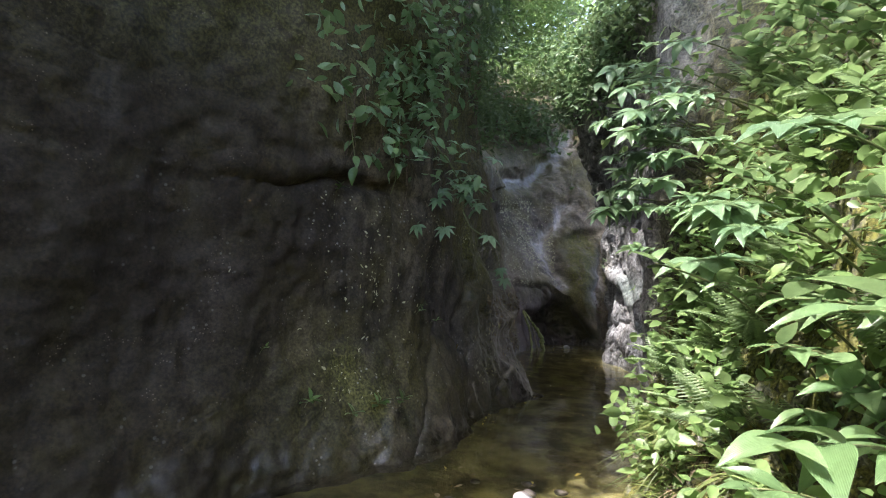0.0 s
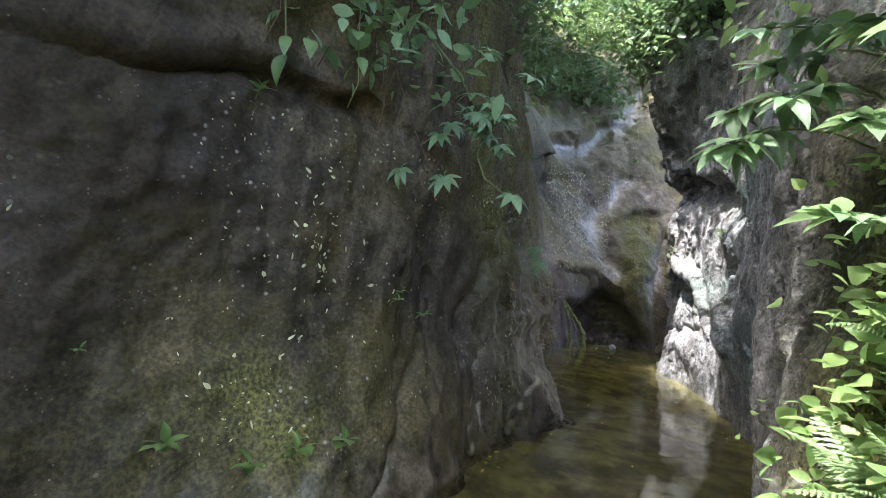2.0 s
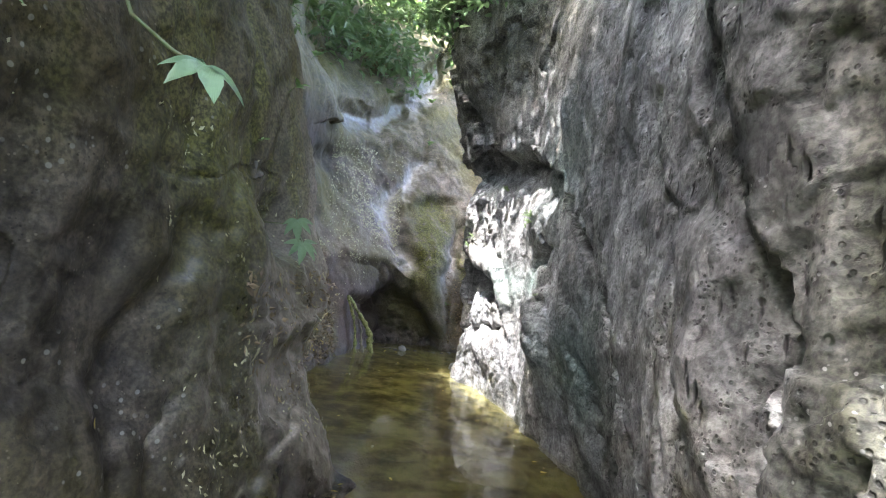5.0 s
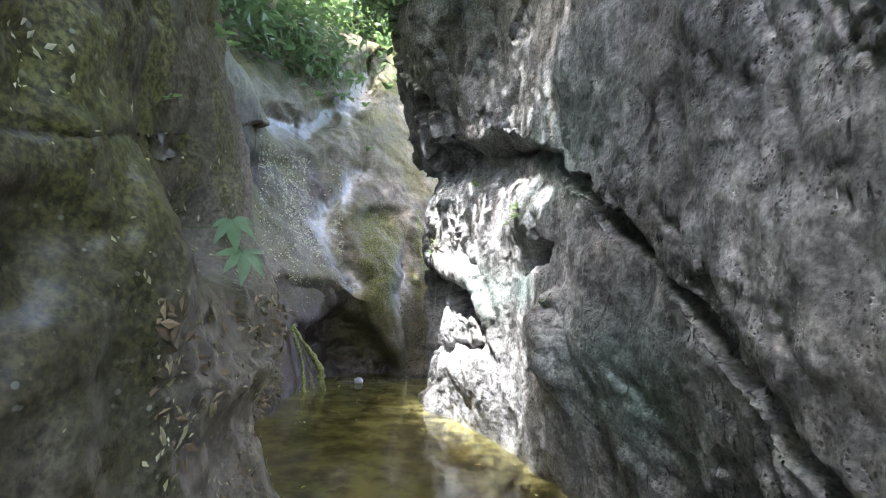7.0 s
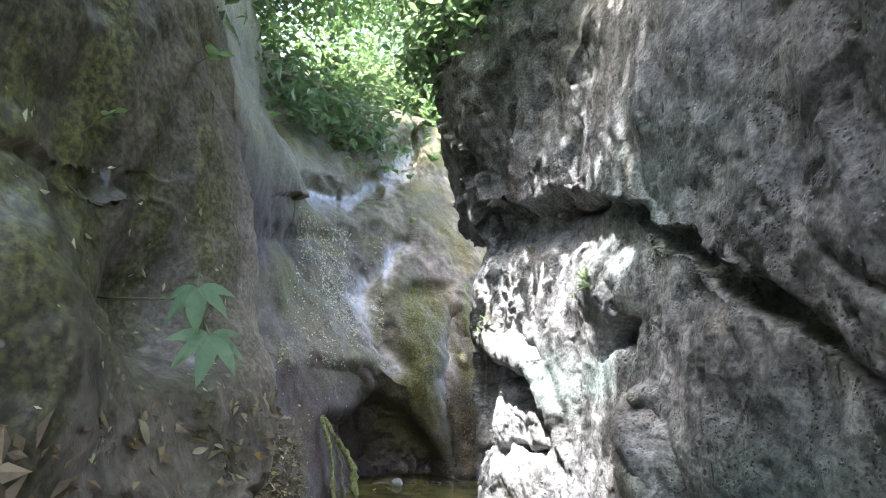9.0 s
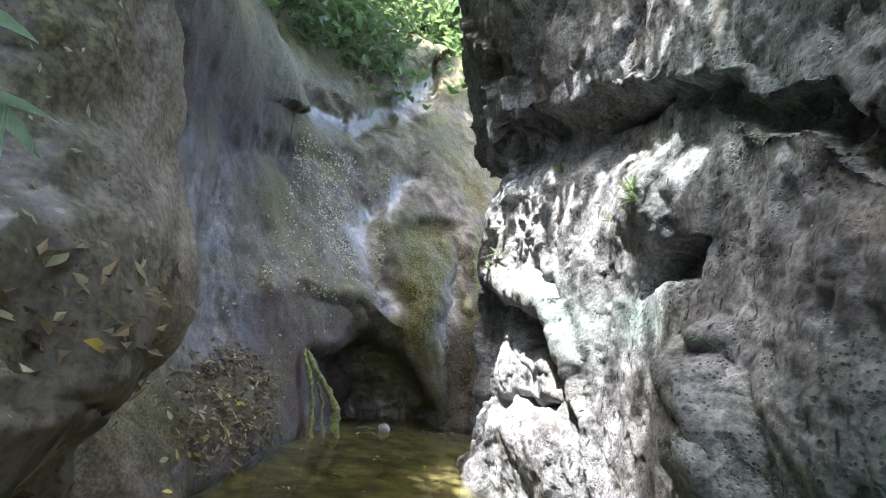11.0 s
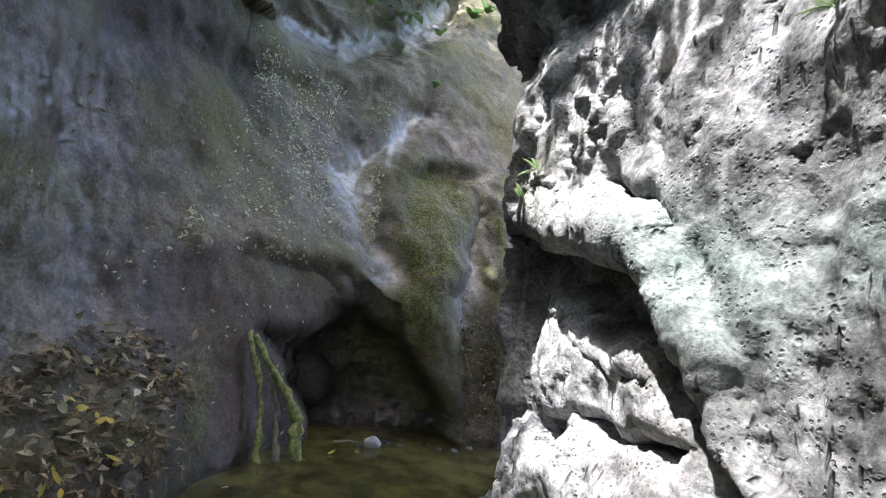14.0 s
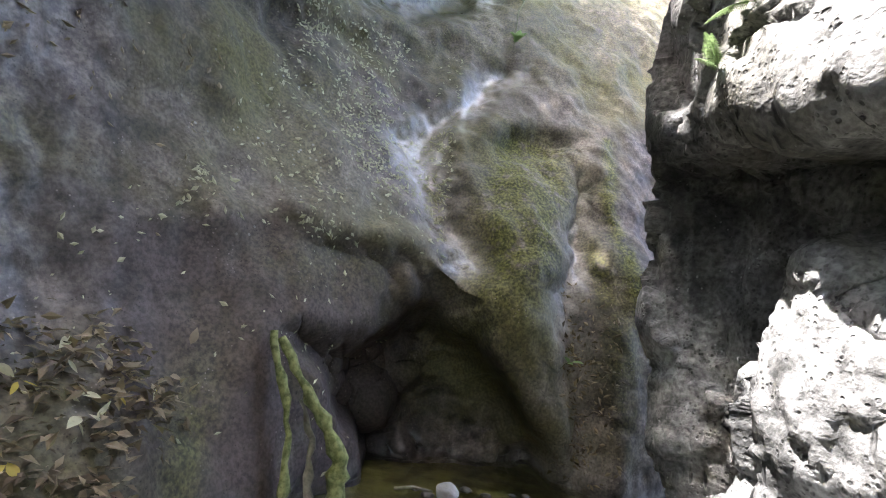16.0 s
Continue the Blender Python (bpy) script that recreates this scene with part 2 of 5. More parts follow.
# The left wall's near-black patch colour holds painted shade as well as brown.
ROCK_LEFT = rock_material("dark_rock", (0.024, 0.019, 0.013), (0.100, 0.082, 0.060), (0.066, 0.054, 0.020), 0.8, speck=0.5, streak=0.5, cracks=0.25, relief=0.022, stain_and_shade=(0.017, 0.012, 0.008))
ROCK_BACK = rock_material("damp_rock", (0.046, 0.038, 0.035), (0.185, 0.155, 0.135), (0.105, 0.095, 0.034), 0.8, speck=1.0, streak=0.1, cracks=0.3, relief=0.008, grain=0.9, stain_and_shade=(0.082, 0.064, 0.058))
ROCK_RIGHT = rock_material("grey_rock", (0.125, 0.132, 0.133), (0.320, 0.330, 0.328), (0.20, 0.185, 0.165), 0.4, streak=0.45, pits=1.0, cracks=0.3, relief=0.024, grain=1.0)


def water_material():
    m, n, l, b = nodes_of("stream_water")
    b.inputs["Base Color"].default_value = (0.80, 0.80, 0.62, 1)
    b.inputs["Roughness"].default_value = 0.03
    b.inputs["IOR"].default_value = 1.33
    b.inputs["Transmission Weight"].default_value = 1.0
    geo = n.new("ShaderNodeNewGeometry").outputs["Position"]
    bump = n.new("ShaderNodeBump")
    bump.inputs["Strength"].default_value, bump.inputs["Distance"].default_value = 0.2, 0.010
    l.new(noise_tex(n, l, geo, 9.0, 3), bump.inputs["Height"])
    l.new(bump.outputs[0], b.inputs["Normal"])
    return m


WATER = water_material()


def bed_material():
    m, n, l, b = nodes_of("stream_bed")
    geo = n.new("ShaderNodeNewGeometry").outputs["Position"]
    col = mix(n, l, ramp(n, l, noise_tex(n, l, geo, 3.0, 6, 0.6), 0.35, 0.65), (0.062, 0.058, 0.020), (0.205, 0.186, 0.070))
    col = mix(n, l, ramp(n, l, noise_tex(n, l, geo, 30.0, 5, 0.7), 0.5, 0.75, 0, 0.7), col, (0.15, 0.125, 0.06))
    l.new(col, b.inputs["Base Color"])
    b.inputs["Roughness"].default_value = 0.9
    bump = n.new("ShaderNodeBump")
    bump.inputs["Distance"].default_value = 0.03
    l.new(noise_tex(n, l, geo, 18.0, 5, 0.7), bump.inputs["Height"])
    l.new(bump.outputs[0], b.inputs["Normal"])
    return m


BED = bed_material()


SHEETS = {}


def near(sheet, y, z, x=None):
    """The point of a wall nearest to (y, z), or (x, z), and its normal."""
    p, n = SHEETS[sheet]
    a = p[..., 1] - y if x is None else p[..., 0] - x
    i = np.unravel_index(np.argmin(a ** 2 + (p[..., 2] - z) ** 2), a.shape)
    return Vector(p[i]), Vector(n[i])


def structure(name, me, material, label):
    me.materials.append(material)
    return tagged(new(name, me), label, "rock wall", kind="structure")


def heights(zs, n):
    """n heights, spaced by the weights between the given marks (z, share)."""
    z = [a for a, _ in zs]
    w = np.cumsum([0] + [b for _, b in zs[:-1]])
    return np.interp(np.linspace(0, w[-1], n), w, z)


# ---- left wall: runs slantwise past the walker, ends in a round bulge over the pool ----
def left_wall():
    line = [(-7, -7), (-4.6, -3), (-2.9, 0.5), (-1.8, 2.6), (-1.05, 3.8), (-0.62, 4.4), (-0.25, 4.9), (0.18, 5.5), (0.42, 6.05), (0.52, 6.4),
            (0.75, 6.9), (0.98, 7.35), (1.12, 7.75), (1.2, 8.2), (1.22, 8.7), (1.22, 9.15), (1.05, 9.6), (0.65, 9.9), (0.1, 10.0), (-0.9, 10.1)]
    nu, nv = 760, 420
    c, nrm = curve_xy(line, nu)
    z = heights([(-0.7, 2), (0, 8), (3.2, 8), (8, 3), (13, 0)], nv)
    Y, Z = np.meshgrid(c[:, 1], z)
    S = np.meshgrid(np.arange(nu), z)[0]
    after = S > np.argmax(c[:, 0])
    yy = np.where(after & (Y > 9.4), 9.4, Y)
    # foot that flares out, toe at the bulge, undercut behind it
    flare = np.interp(yy, [2, 4.2, 5.0, 6.2, 7.0, 7.6, 7.95, 8.25, 8.7, 9.4], [0.2, 0.3, 0.5, 0.42, 0.35, 0.55, 0.62, 0.35, -0.35, -0.55])
    foot = np.where(flare > 0, np.clip((1.05 - Z) / 1.1, 0, 1.15) ** 1.15, smooth(1.35, 0.5, Z))
    off = flare * foot
    back = np.interp(yy, [2, 5.5, 6.5, 7.5, 8.5], [0, 0, 0.10, 0.32, 0.16])
    off -= back * smooth(1.3, 2.4, Z)
    off -= np.interp(yy, [4, 6, 7.5, 9.4], [0, 0.1, 0.30, 0.42]) * smooth(2.2, 4.2, Z)
    # ledge with the upper rock standing proud
    led = 2.52 + 0.1 * (yy - 4.4) + 0.07 * np.sin(yy * 3.1) + 0.03 * np.sin(yy * 9.0)
    led_w = np.interp(yy, [3.4, 4.2, 5.0, 5.7], [0.15, 1, 1, 0])
    off += led_w * (0.09 * smooth(led - 0.02, led + 0.05, Z) - 0.05 * blob(Z, Z * 0, led - 0.05, 0, 0.06, 1))
    off += np.interp(yy, [-3, 5, 7], [0.10, 0.08, 0.0]) * np.clip(Z - 2.6, 0, 3)
    rim = 1.5 * np.clip(Z - np.interp(yy, [1.5, 4.0, 6, 9], [4.4, 5.5, 7.0, 6.5]), 0, None)
    # cleft between the flat wall and the bulge
    yz = np.stack([yy, Z, Z * 0], -1).reshape(-1, 3)
    yw = yy + (fbm(yz, 2.6, 4, 201) * 0.07).reshape(yy.shape)
    zw = Z + (fbm(yz, 2.9, 4, 205) * 0.06).reshape(yy.shape)

    def cleft(pts, depth, width):
        """A crack along pts."""
        dist, _ = line_near(yw, zw, pts)
        return -depth * np.exp(-(dist / width) ** 2)

    off += cleft([(6.0, -0.4), (6.35, 0.6), (6.55, 1.2), (6.9, 1.7)], 0.06, 0.12)
    off += cleft([(4.95, -0.3), (5.30, 0.35), (5.62, 0.75), (5.80, 1.1), (5.88, 1.45)], 0.045, 0.04)
    off += cleft([(7.1, 1.78), (6.75, 1.42), (6.45, 1.12), (6.3, 0.8)], 0.03, 0.05)
    off += cleft([(6.6, 1.95), (7.2, 2.10), (7.8, 2.22), (8.1, 2.28)], 0.03, 0.018)
    off += cleft([(6.30, 0.0), (6.62, 0.60), (6.80, 0.85)], 0.03, 0.03)
    off += cleft([(6.98, 0.05), (7.45, 0.36), (7.95, 0.62)], 0.03, 0.035)
    off -= 0.05 * blob(yw, zw, 7.55, 0.62, 0.26, 0.16, 25)
    # upright folds low on the wall between the cleft and the toe
    fold = smooth(1.3, 0.6, Z) * smooth(5.7, 6.1, yy) * smooth(7.7, 7.2, yy)
    off += 0.012 * fold * np.sin(yw * 15.0 - zw * 3.0) * (0.6 + fbm(yz, 1.7, 2, 221).reshape(yy.shape))
    off += 0.17 * blob(yy, Z, 8.7, 1.45, 0.7, 0.42)
    off += 0.19 * blob(yy, Z, 7.9, 1.12, 0.55, 0.16, 5) - 0.26 * blob(yy, Z, 8.05, 1.78, 0.30, 0.26)
    d, _ = line_near(yy, Z, [(7.2, 1.15), (7.8, 1.22), (8.5, 1.10), (9.0, 0.9)])
    off -= 0.03 * np.exp(-(d / 0.02) ** 2)
    p = np.stack([c[:, 0][None] - nrm[:, 0][None] * off - rim, c[:, 1][None] - nrm[:, 1][None] * off, Z], -1)
    flat = p.reshape(-1, 3)
    n = normals_of(p)
    if n[nv // 2, nu // 2, 0] < 0:
        n = -n
    low = fbm(flat * (1, 1, 0.6), 1.0, 3, 3) * 0.09 + fbm(flat * (1, 1, 0.5), 3.5, 4, 7) * 0.035 + ridge(flat * (1, 1, 0.5), 1.6, 3, 11) * 0.018 + fbm(flat, 9.0, 4, 13) * 0.016
    p = p + n * low.reshape(nv, nu)[..., None]
    sp = np.interp(yy, [4.0, 4.6, 6.5, 7.5], [0.25, 1, 0.6, 0.8]) * smooth(2.7, 2.3, Z)
    mo = 0.3 * blob(yy, Z, 4.7, 0.5, 0.9, 0.6) + 0.55 * blob(yy, Z, 4.55, 0.75, 0.14, 0.24) + 0.5 * blob(yy, Z, 4.75, 0.45, 0.14, 0.2) + 0.4 * smooth(2.6, 4.0, Z) + 0.35 * blob(yy, Z, 7.6, 2.6, 0.8, 0.9)
    wet = 0.75 * smooth(0.45, 0.0, Z) + 1.2 * blob(yy, Z, 7.5, 0.9, 0.55, 0.45) + 1.0 * blob(yy, Z, 8.2, 1.0, 0.4, 0.35) + 0.15 * blob(yy, Z, 6.2, 0.8, 0.5, 0.6)
    veins = np.zeros(yy.shape)
    for pts in ([(6.28, 0.05), (6.45, 0.36), (6.62, 0.63), (6.78, 0.84)], [(6.98, 0.12), (7.4, 0.33), (7.8, 0.5)], [(6.05, 0.1), (6.2, 0.5)], [(6.5, 0.2), (6.72, 0.55)]):
        veins += 0.9 * np.exp(-(line_near(yw, zw, pts)[0] / 0.022) ** 2)
    veins *= smooth(-0.15, 0.25, fbm(yz, 7.0, 3, 211).reshape(yy.shape))
    # The blob at 7.8, 0.9 paints the shelf's wet glint into the colour.
    pale = veins + 0.75 * blob(yy, Z, 9.1, 1.9, 0.8, 0.9) + 0.30 * blob(yy, Z, 7.8, 0.9, 0.7, 0.6)
    beyond = smooth(6.5, 7.1, yy) * smooth(2.8, 2.0, Z)
    bands = smooth(0.0, 0.22, fbm(np.stack([yy * 3.2, Z * 0.5, Z * 0], -1).reshape(-1, 3), 1.0, 4, 231).reshape(yy.shape))
    beyond = beyond * smooth(8.6, 8.2, yy)
    wet = wet + 0.5 * beyond
    mo = mo + 0.35 * beyond * bands + 0.35 * smooth(5.7, 6.2, yy) * smooth(1.6, 2.2, Z) * bands
    SHEETS["wall_left"] = (p, n)
    # Brown stain below y 4.5, blackened further: the overhang's shade painted into it.
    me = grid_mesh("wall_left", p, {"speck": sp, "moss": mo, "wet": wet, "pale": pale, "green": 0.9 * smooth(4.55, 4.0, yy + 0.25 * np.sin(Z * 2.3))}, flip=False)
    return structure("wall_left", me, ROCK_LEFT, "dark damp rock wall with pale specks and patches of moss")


# ---- back wall: hollow on the left, cave at the foot, wet chute down the middle ----
CHUTE = [(3.95, 4.3), (3.55, 3.9), (3.22, 3.45), (3.0, 3.0), (3.02, 2.55), (3.08, 2.15), (3.28, 1.8)]
CHUTE_UP = [(4.6, 7.6), (4.05, 6.6), (3.6, 5.9), (3.1, 5.3), (2.5, 4.9)]


def back_wall():
    line = [(-1.2, 9.6), (-0.3, 10.2), (0.35, 10.9), (0.75, 11.9), (1.05, 12.6), (1.45, 13.1), (1.95, 13.5), (2.6, 13.95), (3.3, 14.2),
            (4.0, 14.35), (4.6, 14.45), (5.3, 14.6), (6.5, 14.8), (9, 15)]
    nu, nv = 760, 520
    c, nrm = curve_xy(line, nu)
    z = heights([(-0.6, 1.5), (0, 9), (3.2, 8), (8, 2.5), (14, 0)], nv)
    X, Z = np.meshgrid(c[:, 0], z)
    # lean back with height, foot that comes forward on the left
    lean = np.interp(X, [-1, 0.5, 1.2, 1.9, 3.0, 6], [0.02, 0.08, 0.22, 0.45, 0.50, 0.5])
    off = -lean * np.where(Z > 1, Z - 1, 0) * smooth(0.6, 2.4, Z)
    fl = np.interp(X, [-1, 0.4, 1.0, 1.5, 2.0, 2.5], [0.3, 0.7, 0.75, 0.5, 0.25, 0.1])
    off += fl * smooth(1.25, -0.1, Z)
    rim = 1.0 * np.clip(Z - 8.5, 0, None)
    # bowl of leaf litter on the left
    off += 0.10 * blob(X, Z, 1.0, 0.3, 0.35, 0.5)
    X0, Z0 = X, Z
    xz = np.stack([X, Z, Z * 0], -1).reshape(-1, 3)
    X = X0 + (fbm(xz, 1.5, 4, 101) * 0.09).reshape(X.shape)
    Z = Z0 + (fbm(xz, 1.9, 4, 105) * 0.07).reshape(X.shape)
    # cave: low arch with an overhanging lip
    roof = np.interp(X, [1.6, 1.79, 2.07, 2.44, 2.69, 2.93, 3.19, 3.49, 3.8, 4.05, 4.2], [0.85, 1.0, 1.14, 1.02, 1.08, 1.28, 1.30, 1.08, 0.70, 0.35, 0.0])
    left_e = np.interp(Z, [-0.5, 0.0, 1.1], [2.62, 2.58, 1.95])
    inside = smooth(roof + 0.10, roof - 0.22, Z) * smooth(left_e - 0.05, left_e + 0.18, X) * smooth(4.3, 4.1, X)
    off -= (0.40 + 0.22 * smooth(1.1, 0.2, Z) + 0.22 * fbm(xz, 2.2, 4, 109).reshape(X.shape)) * inside
    lip = np.interp(X, [0.7, 0.95, 1.4, 2.0, 2.4, 2.65, 3.1, 3.55, 4.0], [1.2, 1.35, 1.6, 1.82, 1.83, 1.78, 1.6, 1.3, 1.0]) + 0.03 * np.sin(X * 7)
    off -= (0.05 + 0.08 * smooth(1.8, 2.4, X)) * smooth(0.06, -0.20, Z - lip) * smooth(-1.0, -0.30, Z - lip) * smooth(1.0, 1.6, X) * smooth(3.9, 3.3, X)
    off -= 0.34 * np.clip((lip - Z) / np.maximum(lip - roof, 0.1), 0, 1) ** 1.3 * smooth(2.05, 2.7, X) * smooth(3.7, 3.2, X)
    # swirl boss on the lip
    off += 0.09 * blob(X, Z, 2.85, 1.42, 0.13, 0.13) - 0.05 * blob(X, Z, 2.6, 1.5, 0.2, 0.06, -20)
    # chute
    d, side = line_near(X, Z, CHUTE)
    off -= 0.20 * np.exp(-(d / 0.24) ** 2)
    du, su = line_near(X, Z, CHUTE_UP)
    off -= 0.25 * np.exp(-(du / 0.30) ** 2)
    off += 0.30 * smooth(0.1, 0.5, du) * smooth(1.6, 0.7, du) * np.where(su > 0, 0, 1)
    off += 0.20 * blob(X, Z, 3.75, 2.1, 0.36, 0.8, -8) - 0.22 * pit(X, Z, 4.05, 3.15, 0.48, 0.24, 20, 0.8)
    # gully on the right
    g, _ = line_near(X, Z, [(4.3, 0.0), (4.34, 0.5), (4.32, 1.0), (4.2, 1.6), (4.35, 2.2), (4.6, 2.7)])
    off -= 0.20 * np.exp(-(g / 0.18) ** 2)
    off += 0.12 * blob(X, Z, 4.75, 1.6, 0.22, 1.2, -8)
    # overhang at the upper left and a shelf for the bushes
    off += 0.35 * blob(X, Z, 1.6, 4.6, 1.3, 0.7, 25)
    off -= 0.22 * blob(X, Z, 2.2, 3.9, 1.2, 0.25, 28)
    XW, ZW, X, Z = X, Z, X0, Z0
    p = np.stack([c[:, 0][None] - nrm[:, 0][None] * off, c[:, 1][None] - nrm[:, 1][None] * off + rim, Z], -1)
    flat = p.reshape(-1, 3)
    n = normals_of(p)
    if n[nv // 3, nu // 2, 1] > 0:
        n = -n
    low = fbm(flat * (1, 1, 0.6), 0.9, 3, 23) * 0.10 + fbm(flat * (1, 1, 0.7), 3.2, 3, 27) * 0.03 + ridge(flat * (1, 1, 0.4), 2.5, 2, 31) * 0.014 + fbm(flat, 11.0, 2, 33) * 0.005
    p = p + n * low.reshape(nv, nu)[..., None]
    X, Z = XW, ZW
    wet = 1.0 * np.exp(-(d / 0.22) ** 4) + 0.9 * np.exp(-(du / 0.25) ** 4) + 0.9 * np.exp(-(g / 0.13) ** 2) * smooth(0.1, 0.5, Z)
    w2, _ = line_near(X, Z, [(0.95, 2.9), (0.85, 2.3), (1.02, 1.75), (0.95, 1.3), (1.1, 0.7)])
    wet = wet + 0.3 * np.exp(-(w2 / 0.27) ** 4) + 0.5 * blob(X, Z, 0.85, 2.3, 0.16, 0.25) + 0.6 * smooth(0.2, 0, Z)
    mo = 1.3 * blob(X, Z, 3.72, 2.2, 0.36, 1.0, -12) + 0.6 * blob(X, Z, 4.68, 1.4, 0.16, 1.0) + 0.45 * blob(X, Z, 2.3, 2.9, 0.3, 0.8) + 0.3 * blob(X, Z, 1.7, 3.2, 0.3, 0.8) + 0.45 * smooth(3.6, 5, Z) + 0.8 * blob(X, Z, 4.1, 3.0, 0.5, 0.5)
    mo = mo + 0.6 * blob(X, Z, 1.45, 0.4, 0.16, 0.5, -15) + 0.8 * blob(X, Z, 0.4, 1.2, 0.4, 1.2) + 0.7 * blob(X, Z, 0.8, 1.95, 0.2, 0.16) + 0.3 * blob(X, Z, 2.3, 1.5, 0.6, 0.2)
    b1, _ = line_near(X, Z, [(4.95, 3.4), (4.88, 2.6), (4.76, 1.9), (4.85, 1.45), (5.08, 1.0)])
    b2, _ = line_near(X, Z, [(4.62, 3.4), (4.66, 2.8), (4.6, 2.2), (4.62, 1.7), (4.8, 1.2), (5.0, 0.8)])
    mo = mo + 1.0 * np.exp(-(b1 / 0.07) ** 2) + 0.8 * blob(X, Z, 4.5, 1.9, 0.09, 0.3)
    # Wet sheen of chute, gully and left streak is painted in as pale.
    pale = 0.35 * np.exp(-(b2 / 0.06) ** 2) + 0.75 * np.exp(-(g / 0.17) ** 2) + 0.5 * np.exp(-(d / 0.16) ** 4) + 0.05 * np.exp(-(w2 / 0.2) ** 2) + 0.22 * blob(X, Z, 2.3, 2.4, 0.8, 0.5, 35) + 0.45 * blob(X, Z, 2.1, 0.28, 0.10, 0.10) + 0.35 * blob(X, Z, 4.4, 3.2, 0.4, 0.7) + 0.25 * blob(X, Z, 3.0, 1.5, 0.5, 0.12, -30)
    sp = 0.9 * blob(X, Z, 1.9, 2.6, 0.5, 0.9)
    SHEETS["wall_back"] = (p, n)
    # Purple-brown below the lip and on into the cave, darker at upper left.
    # The blob at 4.05, 3.1 paints shade into the hollow carved there.
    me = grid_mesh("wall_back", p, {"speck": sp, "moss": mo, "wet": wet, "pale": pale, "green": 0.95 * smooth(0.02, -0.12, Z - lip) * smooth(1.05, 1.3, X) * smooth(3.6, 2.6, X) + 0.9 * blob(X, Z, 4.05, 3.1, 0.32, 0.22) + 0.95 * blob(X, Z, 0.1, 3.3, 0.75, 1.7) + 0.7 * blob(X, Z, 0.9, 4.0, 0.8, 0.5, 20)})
    return structure("wall_back", me, ROCK_BACK, "wet olive-grey rock face with a low cave and a chute")


# ---- right wall: vegetated bank, then bare grey pitted rock with a long slanting crack ----
CRACK = [(5.6, 0.7), (6.2, 1.0), (6.87, 1.48), (7.26, 1.74), (7.84, 2.13), (8.45, 2.57), (8.78, 2.86), (9.33, 3.05), (10.0, 3.22), (10.6, 3.42), (11.3, 3.5), (12.5, 3.6)]


def right_wall():
    line = [(3.0, -8), (2.5, -4), (2.25, -1), (2.15, 1), (2.15, 2.5), (2.2, 3.7), (2.42, 4.8), (2.68, 5.5), (2.95, 6.3), (3.2, 6.9), (3.4, 7.35), (3.5, 8),
            (3.78, 9), (3.95, 9.9), (3.90, 10.5), (3.82, 11.2), (3.82, 11.8), (3.85, 12.3), (4.08, 12.75), (4.8, 13.1), (5.8, 13.3), (7.5, 13.5)]
    nu, nv = 1100, 560
    c, nrm = curve_xy(line, nu)
    z = heights([(-0.7, 1.5), (0, 9), (3.4, 6), (8, 2.5), (12, 0)], nv)
    Y, Z = np.meshgrid(c[:, 1], z)
    yz = np.stack([Y, Z, Z * 0], -1).reshape(-1, 3)
    under = np.interp(Y, [5, 6.5, 7.2, 8.2, 9.2, 10], [0.0, 0.15, 0.35, 0.32, 0.05, 0.0])
    off = -under * smooth(1.4, 0.0, Z)
    off -= np.interp(Y, [3.5, 5.0], [1, 0]) * (0.30 * np.clip(Z - 0.8, 0, None) + 0.35 * np.clip(Z - 2.4, 0, None))
    off += np.interp(Y, [3.5, 4.6], [1, 0]) * 0.3 * smooth(0.8, 0.0, Z)
    # upper block stands proud over the crack
    d, side = line_near(Y + (fbm(yz, 3.2, 4, 141) * 0.05).reshape(Y.shape), Z + (fbm(yz, 3.4, 4, 145) * 0.05).reshape(Y.shape), CRACK)
    up = np.where(side > 0, 1.0, -1.0) * d + np.interp(Y, [8, 9.5], [0.02, 0.10]) * fbm(np.stack([Y * 1.0, Z, Z * 0], -1).reshape(-1, 3), 3.0, 3, 5).reshape(Y.shape)
    proud = np.interp(Y, [5, 7, 8.3, 9.2, 10.3, 11.2], [0.0, 0.03, 0.06, 0.14, 0.26, 0.28])
    proud = proud * smooth(12.1, 11.3, Y)
    off += proud * smooth(-0.02, 0.14, up)
    off -= np.interp(Y, [8.8, 10, 12], [0.0, 0.16, 0.18]) * np.exp(-((up + 0.20) / 0.20) ** 2)
    off -= np.interp(Y, [4.5, 5.6, 13], [0, 0.12, 0.18]) * np.exp(-(d / np.interp(Y, [6, 9, 10.5], [0.04, 0.035, 0.06])) ** 2)
    off += np.interp(Y, [5, 8.5, 9.6, 11, 12], [-0.12, -0.08, 0.06, 0.28, 0.30]) * np.clip(Z - 3.4, 0, 2.2)
    rim = 1.3 * np.clip(Z - 7.0, 0, None)
    # hollows
    Y0, Z0 = Y, Z
    Y = Y0 + (fbm(yz, 3.6, 4, 91) * 0.06).reshape(Y.shape)
    Z = Z0 + (fbm(yz, 4.1, 4, 95) * 0.045).reshape(Y.shape)
    off += 0.12 * blob(Y, Z, 9.45, 2.38, 0.45, 0.26)
    eye_top = np.interp(Y, [8.6, 8.9, 9.15, 9.42, 9.6], [2.02, 2.07, 2.09, 2.03, 1.9])
    off -= 0.27 * smooth(0.02, -0.04, Z - eye_top) * smooth(-0.28, -0.12, Z - eye_top) * smooth(8.84, 8.94, Y) * smooth(9.52, 9.38, Y)
